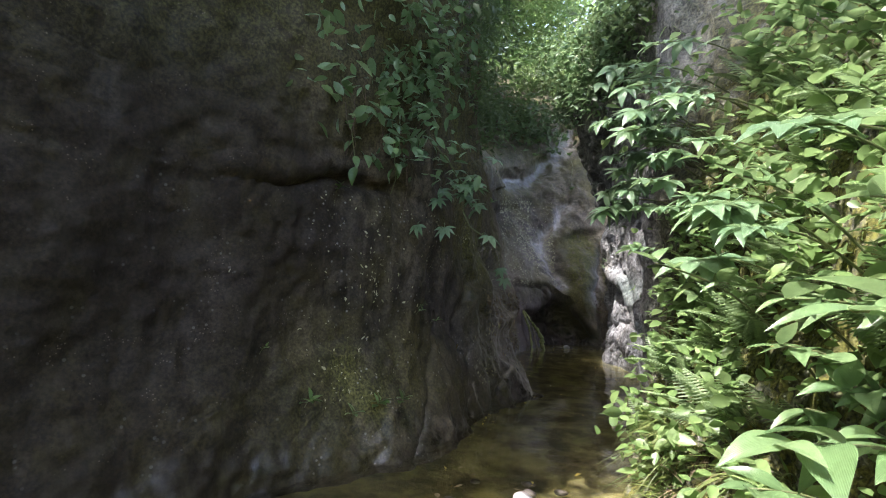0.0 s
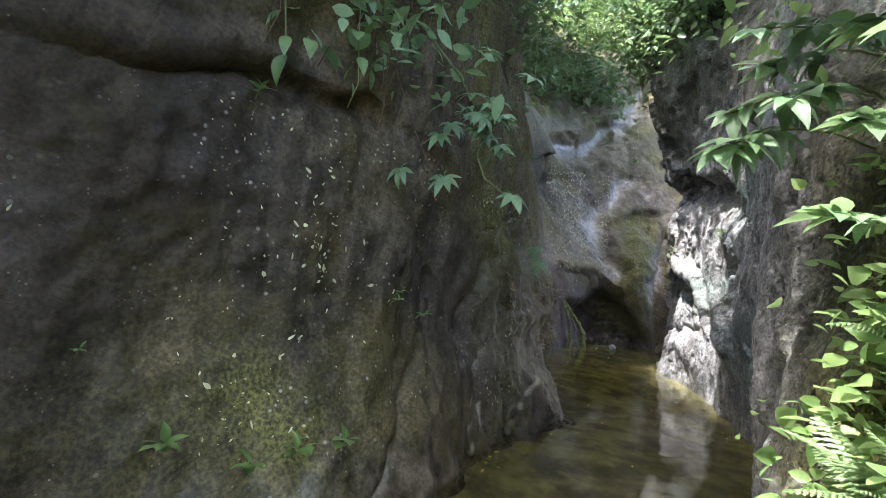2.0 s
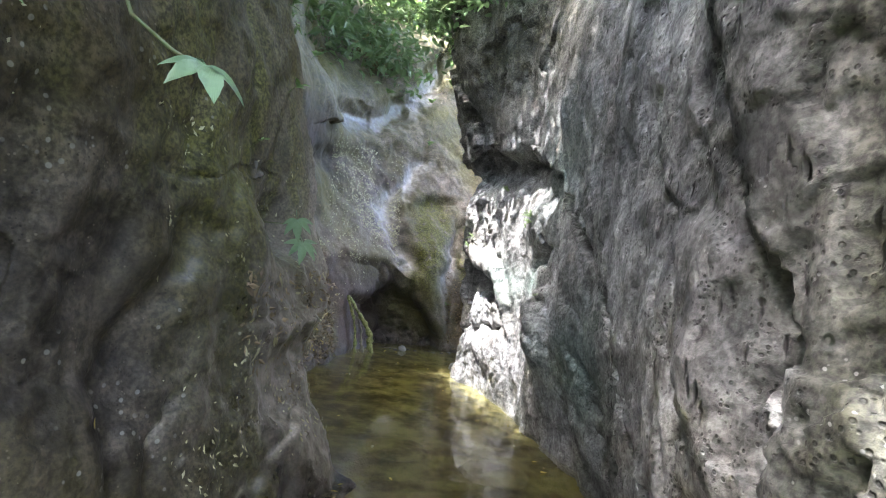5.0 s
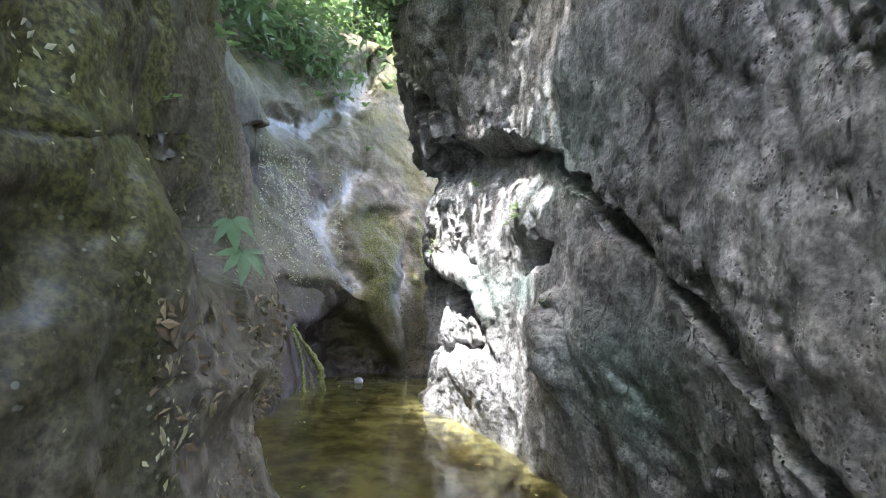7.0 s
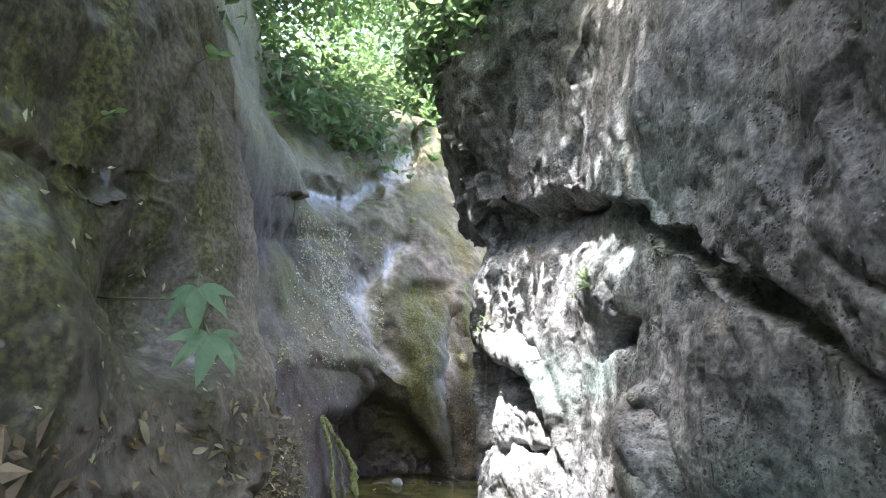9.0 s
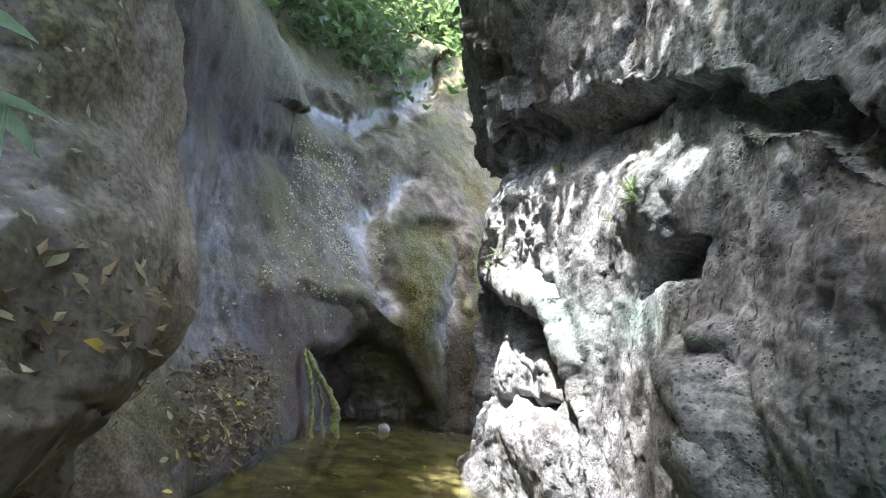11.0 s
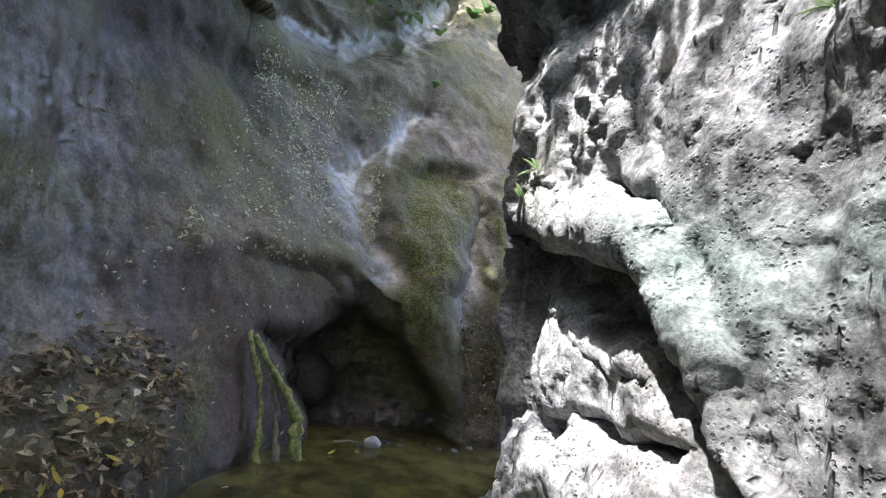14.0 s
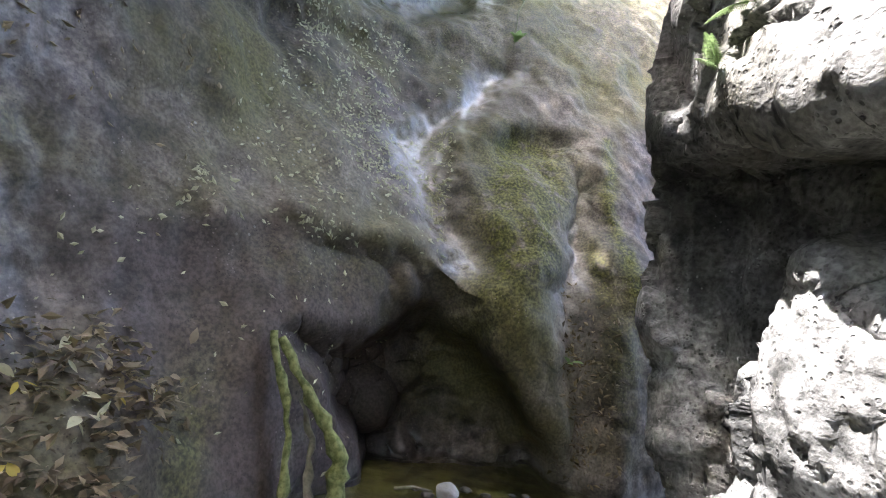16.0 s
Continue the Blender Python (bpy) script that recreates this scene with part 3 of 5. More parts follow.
    top = np.interp(Y, [9.85, 9.99, 10.14, 10.28, 10.52, 10.71, 11.4, 11.62, 12.2, 12.6], [0.4, 0.69, 0.91, 1.24, 1.58, 1.75, 1.9, 1.98, 2.06, 2.1])
    low_e = np.interp(Y, [10.1, 10.3, 10.44, 10.66, 11.13, 11.4, 11.66, 11.72, 11.80, 11.86, 11.92, 12.5], [0.75, 1.10, 1.14, 1.19, 1.27, 1.38, 1.52, 1.32, 1.22, 1.0, 0.1, 0.0])
    rec = smooth(0.0, -0.05, Z - top) * smooth(-0.05, 0.20, Z - low_e) * smooth(10.0, 10.5, Y) * smooth(12.75, 12.3, Y)
    off -= np.interp(Y, [10.0, 10.4, 11.0, 11.7, 12.3], [0.06, 0.18, 0.42, 0.50, 0.34]) * rec
    # lit shelf set back under the brow, with a dark slot below it
    off -= 0.14 * smooth(0.05, -0.02, Z - low_e) * smooth(0.6, 0.9, Z) * smooth(10.35, 10.8, Y) * smooth(12.2, 11.9, Y)
    off -= 0.30 * smooth(11.70, 11.76, Y) * smooth(11.80, 11.76, Y) * smooth(1.5, 1.2, Z) * smooth(0.5, 0.7, Z)
    slot = np.interp(Y, [10.3, 10.8, 11.5], [1.0, 0.93, 0.95])
    half = np.interp(Y, [10.28, 10.42, 10.8, 11.3, 11.52], [-0.03, 0.065, 0.05, 0.035, -0.03])
    off -= 0.26 * smooth(0.02, -0.02, np.abs(Z - slot) - half)
    off += 0.10 * blob(Y, Z - top, 10.6, 0.10, 0.8, 0.12)
    off -= 0.26 * pit(Y, Z, 11.42, 0.80, 0.17, 0.12, 14, 0.4)
    off += 0.10 * blob(Y, Z, 10.65, 0.55, 0.6, 0.35)
    gash, _ = line_near(Y, Z, [(10.95, 2.16), (10.80, 2.0), (10.55, 1.84)])
    off -= 0.13 * np.exp(-(gash / 0.06) ** 2)
    # knob with a scalloped edge that juts out low on the wall
    jut = smooth(8.98, 8.80, Y + 0.25 * np.clip(1.15 - Z, 0, 1)) * smooth(8.35, 8.6, Y)
    off += 0.20 * jut * smooth(1.50, 1.36, Z) * smooth(0.55, 1.1, Z)
    off += 0.11 * blob(Y, Z, 8.66, 1.56, 0.10, 0.05, -20)
    # upright jagged steps on the near end of the wall
    for pts, deep in (([(5.28, 2.5), (5.16, 2.16), (5.02, 1.8), (4.94, 1.45), (4.86, 0.9), (4.8, 0.3)], 0.07), ([(6.1, 2.7), (5.94, 2.3), (5.6, 1.9), (5.45, 1.5), (5.3, 1.0)], 0.05), ([(7.1, 2.0), (6.72, 1.54), (6.5, 0.9), (6.4, 0.3)], 0.03)):
        gd, sd = line_near(Y, Z, pts)
        bite = 0.4 + 0.6 * smooth(-0.1, 0.25, fbm(yz, 6.0, 2, 131).reshape(Y.shape))
        off += deep * np.where(sd > 0, -1, 0) * np.exp(-gd / 0.28) * np.interp(Z, [0, 3], [1, 0.6]) - 1.3 * deep * bite * np.exp(-(gd / 0.028) ** 2)
    Y, Z = Y0 + 0.5 * (Y - Y0), Z0 + 0.6 * (Z - Z0)
    # slanting grooves low on the wall
    for k in range(4):
        gd, _ = line_near(Y, Z, [(5.2 + 0.5 * k, 0.0 + 0.05 * k), (7.2 + 0.55 * k, 1.05 + 0.08 * k)])
        off -= 0.045 * np.exp(-(gd / 0.05) ** 2) * smooth(-0.25, 0.3, fbm(yz, 3.0, 3, 137 + k).reshape(Y.shape))
    Y, Z = Y0, Z0
    p = np.stack([c[:, 0][None] + nrm[:, 0][None] * off + rim, c[:, 1][None] + nrm[:, 1][None] * off, Z], -1)
    flat = p.reshape(-1, 3)
    n = normals_of(p)
    if n[nv // 3, nu // 2, 0] > 0:
        n = -n
    tilt = flat @ np.array([[1, 0, 0], [0, 1, 0.0], [0, -0.55, 0.6]])
    low = fbm(flat * (1, 1, 0.7), 1.1, 3, 43) * 0.08 + fbm(tilt, 4.0, 4, 47) * 0.018 + ridge(flat * (1, 1, 0.3), 3.0, 3, 51) * 0.012
    aniso = flat @ np.array([[1, 0, 0], [0, 1, 0.35], [0, -0.45, 0.45]])
    low = low - 0.016 * smooth(0.50, 0.62, vnoise(aniso * 8.0, 61)) - 0.016 * smooth(0.38, 0.55, vnoise(aniso * 17.0, 63)) * smooth(-0.2, 0.4, vnoise(flat * 1.5, 64))
    cell = np.floor(aniso * (2.0, 1.7, 3.4) + 0.5 * np.stack([fbm(flat, 2.0, 3, 111), fbm(flat, 2.0, 3, 115), fbm(flat, 2.3, 3, 119)], 1)).astype(np.int64)
    facet = hash3(cell[:, 0] * 0, cell[:, 1], cell[:, 2], 7)
    cell2 = np.floor(aniso * (2.0, 4.1, 8.3) + 0.6 * np.stack([fbm(flat, 4.0, 2, 121), fbm(flat, 4.0, 2, 125), fbm(flat, 4.3, 2, 129)], 1)).astype(np.int64)
    facet2 = hash3(cell2[:, 0] * 0, cell2[:, 1], cell2[:, 2], 9)
    rugged = (smooth(-0.15, 0.1, up) * smooth(8.6, 9.8, Y) + 0.8 * smooth(11.2, 11.8, Y) + 0.9 * smooth(10.5, 11.0, Y) * smooth(1.95, 2.25, Z) + 0.5 * smooth(5.6, 5.0, Y)).reshape(-1)
    low = low + facet * (0.012 + 0.055 * rugged) + facet2 * (0.005 + 0.018 * rugged)
    low = low - 0.02 * smooth(0.86, 0.97, ridge(aniso * (1, 1, 0.7), 1.6, 2, 65) / 1.5) + fbm(flat, 20.0, 2, 67) * 0.006
    p = p + n * low.reshape(nv, nu)[..., None]
    gr = 0.5 * blob(Y, Z, 9.5, 1.68, 0.4, 0.18) + 0.30 * blob(Y, Z, 8.6, 2.9, 0.9, 0.6) + 0.3 * blob(Y, Z, 8.0, 0.9, 0.8, 0.4) + 0.35 * blob(Y, Z, 10.4, 1.6, 0.4, 0.3, 40)
    gr = gr + 0.25 * blob(Y, Z, 7.4, 1.1, 0.5, 0.5)
    mo = np.interp(Y, [4.0, 5.0], [1.0, 0]) + 0.35 * smooth(3.4, 5.0, Z) + 0.25 * blob(Y, Z, 11.6, 2.1, 0.25, 0.6)
    wet = 0.5 * smooth(0.25, 0.0, Z)
    pale = 0.8 * blob(Y, Z, 8.70, 3.15, 0.03, 0.22) + 0.45 * blob(Y, Z, 7.95, 1.95, 0.07, 0.07) + 0.10 * blob(Y, Z, 10.5, 1.4, 1.2, 1.3) + 0.12 * blob(Y, Z, 8.9, 1.1, 0.8, 0.7)
    SHEETS["wall_right"] = (p, n)
    me = grid_mesh("wall_right", p, {"speck": Z * 0, "moss": mo, "wet": wet, "pale": pale, "green": gr}, flip=True)
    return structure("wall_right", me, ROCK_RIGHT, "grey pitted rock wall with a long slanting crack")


left_wall()
back_wall()
right_wall()


def stream():
    x, y = np.meshgrid(np.linspace(-6, 6, 180), np.linspace(-8, 16.5, 360))
    flat = np.stack([x, y, 0 * x], -1).reshape(-1, 3)
    z = (-0.16 + fbm(flat, 0.9, 4, 71) * 0.07 + fbm(flat, 5.0, 3, 75) * 0.02).reshape(x.shape)
    bed = grid_mesh("stream_bed", np.stack([x, y, z], -1), {})
    bed.materials.append(BED)
    tagged(new("ground", bed), "olive-brown silty stream bed under shallow clear water", "stream bed", kind="structure")
    x, y = np.meshgrid(np.linspace(-6, 6, 200), np.linspace(-8, 16.5, 400))
    flat = np.stack([x, y, 0 * x], -1).reshape(-1, 3)
    z = (fbm(flat * (1, 0.8, 1), 4.0, 3, 81) * 0.0022).reshape(x.shape)
    me = grid_mesh("water", np.stack([x, y, z], -1), {})
    me.materials.append(WATER)
    ob = tagged(new("water", me), "shallow clear still water of the gorge stream", "water", kind="structure")
    ob.visible_shadow = False


stream()


# ---- plants: materials ----
def leaf_material(name, a, b, rough=0.42, through_light=0.35, veins=True):
    m, n, l, p = nodes_of(name)
    info = n.new("ShaderNodeObjectInfo").outputs["Random"]
    isl = n.new("ShaderNodeNewGeometry")
    both = n.new("ShaderNodeMath")
    both.operation = "FRACT"
    add = n.new("ShaderNodeMath")
    l.new(info, add.inputs[0])
    l.new(isl.outputs["Random Per Island"], add.inputs[1])
    l.new(add.outputs[0], both.inputs[0])
    blot = noise_tex(n, l, isl.outputs["Position"], 25.0, 4, 0.6)
    col = mix(n, l, both.outputs[0], a, b)
    col = mix(n, l, ramp(n, l, blot, 0.45, 0.75, 0, 0.5), col, tuple(0.55 * v for v in a))
    l.new(col, p.inputs["Base Color"])
    p.inputs["Roughness"].default_value = rough
    if veins:
        tc = n.new("ShaderNodeTexCoord")
        w = n.new("ShaderNodeTexWave")
        w.inputs["Scale"].default_value, w.inputs["Distortion"].default_value = 16.0, 0.6
        l.new(tc.outputs["Object"], w.inputs["Vector"])
        bump = n.new("ShaderNodeBump")
        bump.inputs["Strength"].default_value, bump.inputs["Distance"].default_value = 0.35, 0.004
        l.new(w.outputs["Fac"], bump.inputs["Height"])
        l.new(bump.outputs[0], p.inputs["Normal"])
    tr = n.new("ShaderNodeBsdfTranslucent")
    l.new(mix(n, l, 0.5, col, (0.25, 0.37, 0.15)), tr.inputs["Color"])
    ms = n.new("ShaderNodeMixShader")
    ms.inputs[0].default_value = through_light
    l.new(p.outputs[0], ms.inputs[1])
    l.new(tr.outputs[0], ms.inputs[2])
    l.new(ms.outputs[0], n["Material Output"].inputs["Surface"])
    return m


LEAF_BROAD = leaf_material("broad_leaf", (0.095, 0.18, 0.070), (0.20, 0.31, 0.135), 0.24)
LEAF_PALM = leaf_material("palmate_leaf", (0.115, 0.21, 0.105), (0.20, 0.32, 0.17), 0.28)
LEAF_FERN = leaf_material("fern_leaf", (0.15, 0.235, 0.10), (0.25, 0.35, 0.17), 0.45, 0.4, False)
LEAF_BUSH = leaf_material("bush_leaf", (0.045, 0.080, 0.030), (0.12, 0.17, 0.065), 0.42, 0.4, False)
LEAF_LIME = leaf_material("young_leaf", (0.12, 0.22, 0.065), (0.23, 0.34, 0.12), 0.4, 0.45, False)
LEAF_GRASS = leaf_material("grass_blade", (0.09, 0.14, 0.035), (0.17, 0.20, 0.06), 0.5, 0.35, False)
LEAF_DRY = leaf_material("dry_leaf", (0.060, 0.036, 0.020), (0.34, 0.26, 0.16), 0.75, 0.15, False)
LEAF_YELLOW = leaf_material("yellow_leaf", (0.42, 0.30, 0.03), (0.55, 0.42, 0.08), 0.55, 0.2, False)
LEAF_PALE = leaf_material("pale_leaf", (0.36, 0.34, 0.20), (0.48, 0.46, 0.30), 0.6, 0.15, False)


def plain_material(name, a, b, scale=12.0, rough=0.8):
    m, n, l, p = nodes_of(name)
    geo = n.new("ShaderNodeNewGeometry").outputs["Position"]
    f = noise_tex(n, l, geo, scale, 5, 0.65)
    l.new(mix(n, l, ramp(n, l, f, 0.3, 0.7), a, b), p.inputs["Base Color"])
    p.inputs["Roughness"].default_value = rough
    bump = n.new("ShaderNodeBump")
    bump.inputs["Strength"].default_value, bump.inputs["Distance"].default_value = 0.6, 0.01
    l.new(f, bump.inputs["Height"])
    l.new(bump.outputs[0], p.inputs["Normal"])
    return m


STEM = plain_material("green_stem", (0.07, 0.10, 0.03), (0.14, 0.15, 0.06), 40, 0.6)
WOOD = plain_material("brown_twig", (0.05, 0.035, 0.022), (0.14, 0.10, 0.065), 30, 0.85)
ROOT = plain_material("mossy_root", (0.075, 0.090, 0.025), (0.27, 0.29, 0.11), 22, 0.9)
ROOT_BARE = plain_material("bare_root", (0.10, 0.09, 0.06), (0.22, 0.21, 0.15), 18, 0.8)
STONE = plain_material("pale_stone", (0.20, 0.195, 0.19), (0.38, 0.37, 0.36), 9, 0.7)
STONE_DARK = plain_material("dark_stone", (0.030, 0.027, 0.022), (0.085, 0.075, 0.060), 9, 0.6)


# ---- plants: meshes ----
def tube(bm, pts, radii, sides=6):
    """A tapering round stem through pts, added to bm."""
    rings = []
    for i, p in enumerate(pts):
        p = Vector(p)
        d = (Vector(pts[min(i + 1, len(pts) - 1)]) - Vector(pts[max(i - 1, 0)])).normalized()
        a = d.orthogonal().normalized()
        b = d.cross(a)
        r = radii[i] if isinstance(radii, (list, tuple)) else radii
        rings.append([bm.verts.new(p + (a * math.cos(k * math.tau / sides) + b * math.sin(k * math.tau / sides)) * r) for k in range(sides)])
    for r0, r1 in zip(rings, rings[1:]):
        best = min(range(sides), key=lambda s: sum((r0[k].co - r1[(k + s) % sides].co).length for k in range(sides)))
        for k in range(sides):
            bm.faces.new((r0[k], r0[(k + 1) % sides], r1[(k + 1 + best) % sides], r1[(k + best) % sides]))
    bm.faces.new(rings[0][::-1])
    bm.faces.new(rings[-1])
    return bm


def blade(bm, length, width, droop=0.2, fold=0.25, m=Matrix(), rows=7, belly=0.42, teeth=0.0, tip=1.6):
    """A leaf blade along +y from the origin, folded at its midrib and drooping, added to bm at m."""
    mid, lef, rig, lq, rq = [], [], [], [], []
    for i in range(rows + 1):
        t = i / rows
        w = width * 0.5 * math.sin(math.pi * t ** (0.75 if belly < 0.5 else 1.1)) ** 0.9 * (1 - 0.25 * t ** tip) + 0.0005
        w *= 1 + teeth * (1 if i % 2 else -1)
        y, z = length * t * (1 - 0.15 * droop * t), -droop * length * t * t
        mid.append(bm.verts.new(m @ Vector((0, y, z))))
        for side, outer, inner in ((-1, lef, lq), (1, rig, rq)):
            inner.append(bm.verts.new(m @ Vector((side * w * 0.55, y + w * 0.10, z + fold * w * 0.6))))
            outer.append(bm.verts.new(m @ Vector((side * w, y + w * 0.18, z + fold * w * 0.75))))
    for i in range(rows):
        for a, b in ((lef, lq), (lq, mid), (mid, rq), (rq, rig)):
            bm.faces.new((a[i], b[i], b[i + 1], a[i + 1]))
    return bm


def finish(name, bm, material):
    me = bpy.data.meshes.new(name)
    for f in bm.faces:
        f.smooth = True
    bm.normal_update()
    bm.to_mesh(me)
    bm.free()
    me.materials.append(material)
    return me


def part(name, bm, material, parent, label=""):
    ob = new(name, finish(name, bm, material))
    ob.parent = parent
    if label:
        ob["label"] = label
    return ob


def shared(name, me, parent, m):
    ob = new(name, me)
    ob.parent = parent
    ob.matrix_basis = m
    return ob


def scaled(m, s):
    return m @ Matrix.Diagonal((s, s, s, 1))


def broad_mesh(rng, long=1.0, wide=0.36, droop=0.25):
    return finish("leaf", blade(bmesh.new(), long, wide, droop, 0.22, rows=10), LEAF_BROAD)


def palm_mesh(rng, fingers=5, spread=150, wide=0.36, material=None):
    bm = bmesh.new()
    for k in range(fingers):
        a = -spread / 2 + spread * k / (fingers - 1)
        size = 1 - 0.35 * abs(a) / (spread / 2) + rng.uniform(-0.06, 0.06)
        m = pose(0, 0, 0, 0, 0, -a) @ pose(0, 0.02, 0, rng.uniform(-8, 8), rng.uniform(-14, 14), 0)
        blade(bm, size, wide * size, 0.25 + rng.uniform(-0.1, 0.2), 0.25, m, rows=9, teeth=0.04)
    tube(bm, [(0, -0.55, -0.12), (0, -0.25, -0.03), (0, 0.02, 0)], [0.018, 0.014, 0.012], 5)
    return finish("leaf", bm, material or LEAF_PALM)


def frond_mesh(rng, pairs=20, wide=0.42, droop=0.45, lobes=6):
    """A fern frond one unit long: a midrib with toothed pinnae on both sides."""
    bm = bmesh.new()
    spine = [Vector((0, t * (1 - 0.2 * droop * t), 0.18 * t - droop * t * t)) for t in np.linspace(0, 1, 12)]
    tube(bm, spine, [0.010 - 0.0007 * i for i in range(12)], 4)
    for i in range(pairs):
        t = 0.14 + 0.85 * i / pairs
        p = Vector((0, t * (1 - 0.2 * droop * t), 0.18 * t - droop * t * t))
        w = wide * 0.5 * math.sin(math.pi * min(1, 0.12 + 0.88 * t) ** 0.8) ** 0.8 + 0.01
        for side in (-1, 1):
            m = Matrix.Translation(p) @ pose(0, 0, 0, -18 - 35 * droop * t, 0, -side * (72 - 22 * t))
            vs = []
            h = 0.44 * 0.85 / pairs
            for k in range(lobes + 1):
                u = k / lobes
                hh = h * (1 - 0.75 * u) * (1.25 if k % 2 else 0.65)
                vs.append([bm.verts.new(m @ Vector((-hh, u * w, -0.15 * w * u * u))), bm.verts.new(m @ Vector((0, u * w, 0.006 - 0.15 * w * u * u))), bm.verts.new(m @ Vector((hh, u * w, -0.15 * w * u * u)))])
            for r0, r1 in zip(vs, vs[1:]):
                bm.faces.new((r0[0], r0[1], r1[1], r1[0]))
                bm.faces.new((r0[1], r0[2], r1[2], r1[1]))
    return finish("frond", bm, LEAF_FERN)


RNG = random.Random(5)
BROADS = [broad_mesh(RNG, 1, w, d) for w, d in ((0.52, 0.15), (0.44, 0.35), (0.56, 0.5))]
PALMS = [palm_mesh(RNG, f, s) for f, s in ((5, 160), (5, 140), (6, 190))]
PALM_SHRUB = [palm_mesh(RNG, f, s, w) for f, s, w in ((3, 80, 0.46), (5, 170, 0.44), (4, 120, 0.45))]
FRONDS = [frond_mesh(RNG, p, w, d) for p, w, d in ((22, 0.40, 0.35), (24, 0.34, 0.6), (18, 0.46, 0.2))]
SPRIGS = [finish("leaf", blade(bmesh.new(), 1, w, 0.2, 0.2, rows=5), LEAF_LIME) for w in (0.5, 0.62)]


def aim(at, way, roll=0.0):
    """A pose at a point whose +y runs along way, with its +z as much up as can be."""
    y = Vector(way).normalized()
    x = y.cross(Vector((0, 0, 1)))
    if x.length < 1e-3:
        x = Vector((1, 0, 0))
    x.normalize()
    z = x.cross(y)
    return Matrix.Translation(at) @ Matrix((x, y, z)).transposed().to_4x4() @ pose(0, 0, 0, 0, roll, 0)


def fern(name, at, out, size, count, label, rng, group="ferns on the bank"):
    """A fern whose fronds arch away from a rock face or bank at the point at."""
    root = new(name)
    root.location = at
    tagged(root, label, "fern", group)
    for k in range(count):
        a = rng.uniform(-75, 75)
        way = Vector(out)
        way.z += rng.uniform(0.0, 0.9)
        way = Matrix.Rotation(radians(a), 3, "Z") @ way
        s = size * rng.uniform(0.7, 1.1)
        shared("frond", rng.choice(FRONDS), root, scaled(aim((0, 0, 0), way, rng.uniform(-25, 25)), s))
    return root


def leafy(name, at, tip, leaves, size, count, label, rng, category="plant", group="leafy plants on the bank", up=0.2, stem_r=0.006, leaf="leaf", span=0.35, face=(0, 0, 0)):
    """A plant with a bent stem from at to tip and leaves along its outer part."""
    root = new(name)
    root.location = at
    tagged(root, label, category, group)
    d = Vector(tip) - Vector(at)
    bend = Vector((0, 0, 0.12 * d.length))
    pts = [d * t + bend * math.sin(math.pi * t) for t in np.linspace(0, 1, 8)]
    part("stem", tube(bmesh.new(), pts, [stem_r * (1.15 - 0.08 * i) for i in range(8)], 5), STEM, root)
    for k in range(count):
        t = 1 - (k / max(1, count)) * (1 - span)
        p = d * t + bend * math.sin(math.pi * t)
        a = k * 137.5 + rng.uniform(-25, 25)
        way = Vector((math.cos(radians(a)), math.sin(radians(a)), up + rng.uniform(-0.25, 0.3))) * 0.8 + d.normalized() * 0.6 + Vector(face)
        s = size * rng.uniform(0.7, 1.15)
        shared(leaf, rng.choice(leaves), root, scaled(aim(p, way, rng.uniform(-20, 20)), s))
    return root


def grass_tuft(at, out, size, count, label, rng, material=None):
    root = new("grass_tuft")
    root.location = at
    tagged(root, label, "grass", "grass tufts on the bank")
    bm = bmesh.new()
    for k in range(count):
        way = Vector(out) + Vector((rng.uniform(-0.8, 0.8), rng.uniform(-0.8, 0.8), rng.uniform(-0.5, 0.9)))
        blade(bm, size * rng.uniform(0.5, 1.1), 0.012 * rng.uniform(0.7, 1.4), rng.uniform(0.3, 1.0), 0.2, aim((rng.uniform(-.03, .03), rng.uniform(-.05, .05), 0), way), rows=5, belly=0.3)
    part("grass", bm, material or LEAF_GRASS, root)
    return root


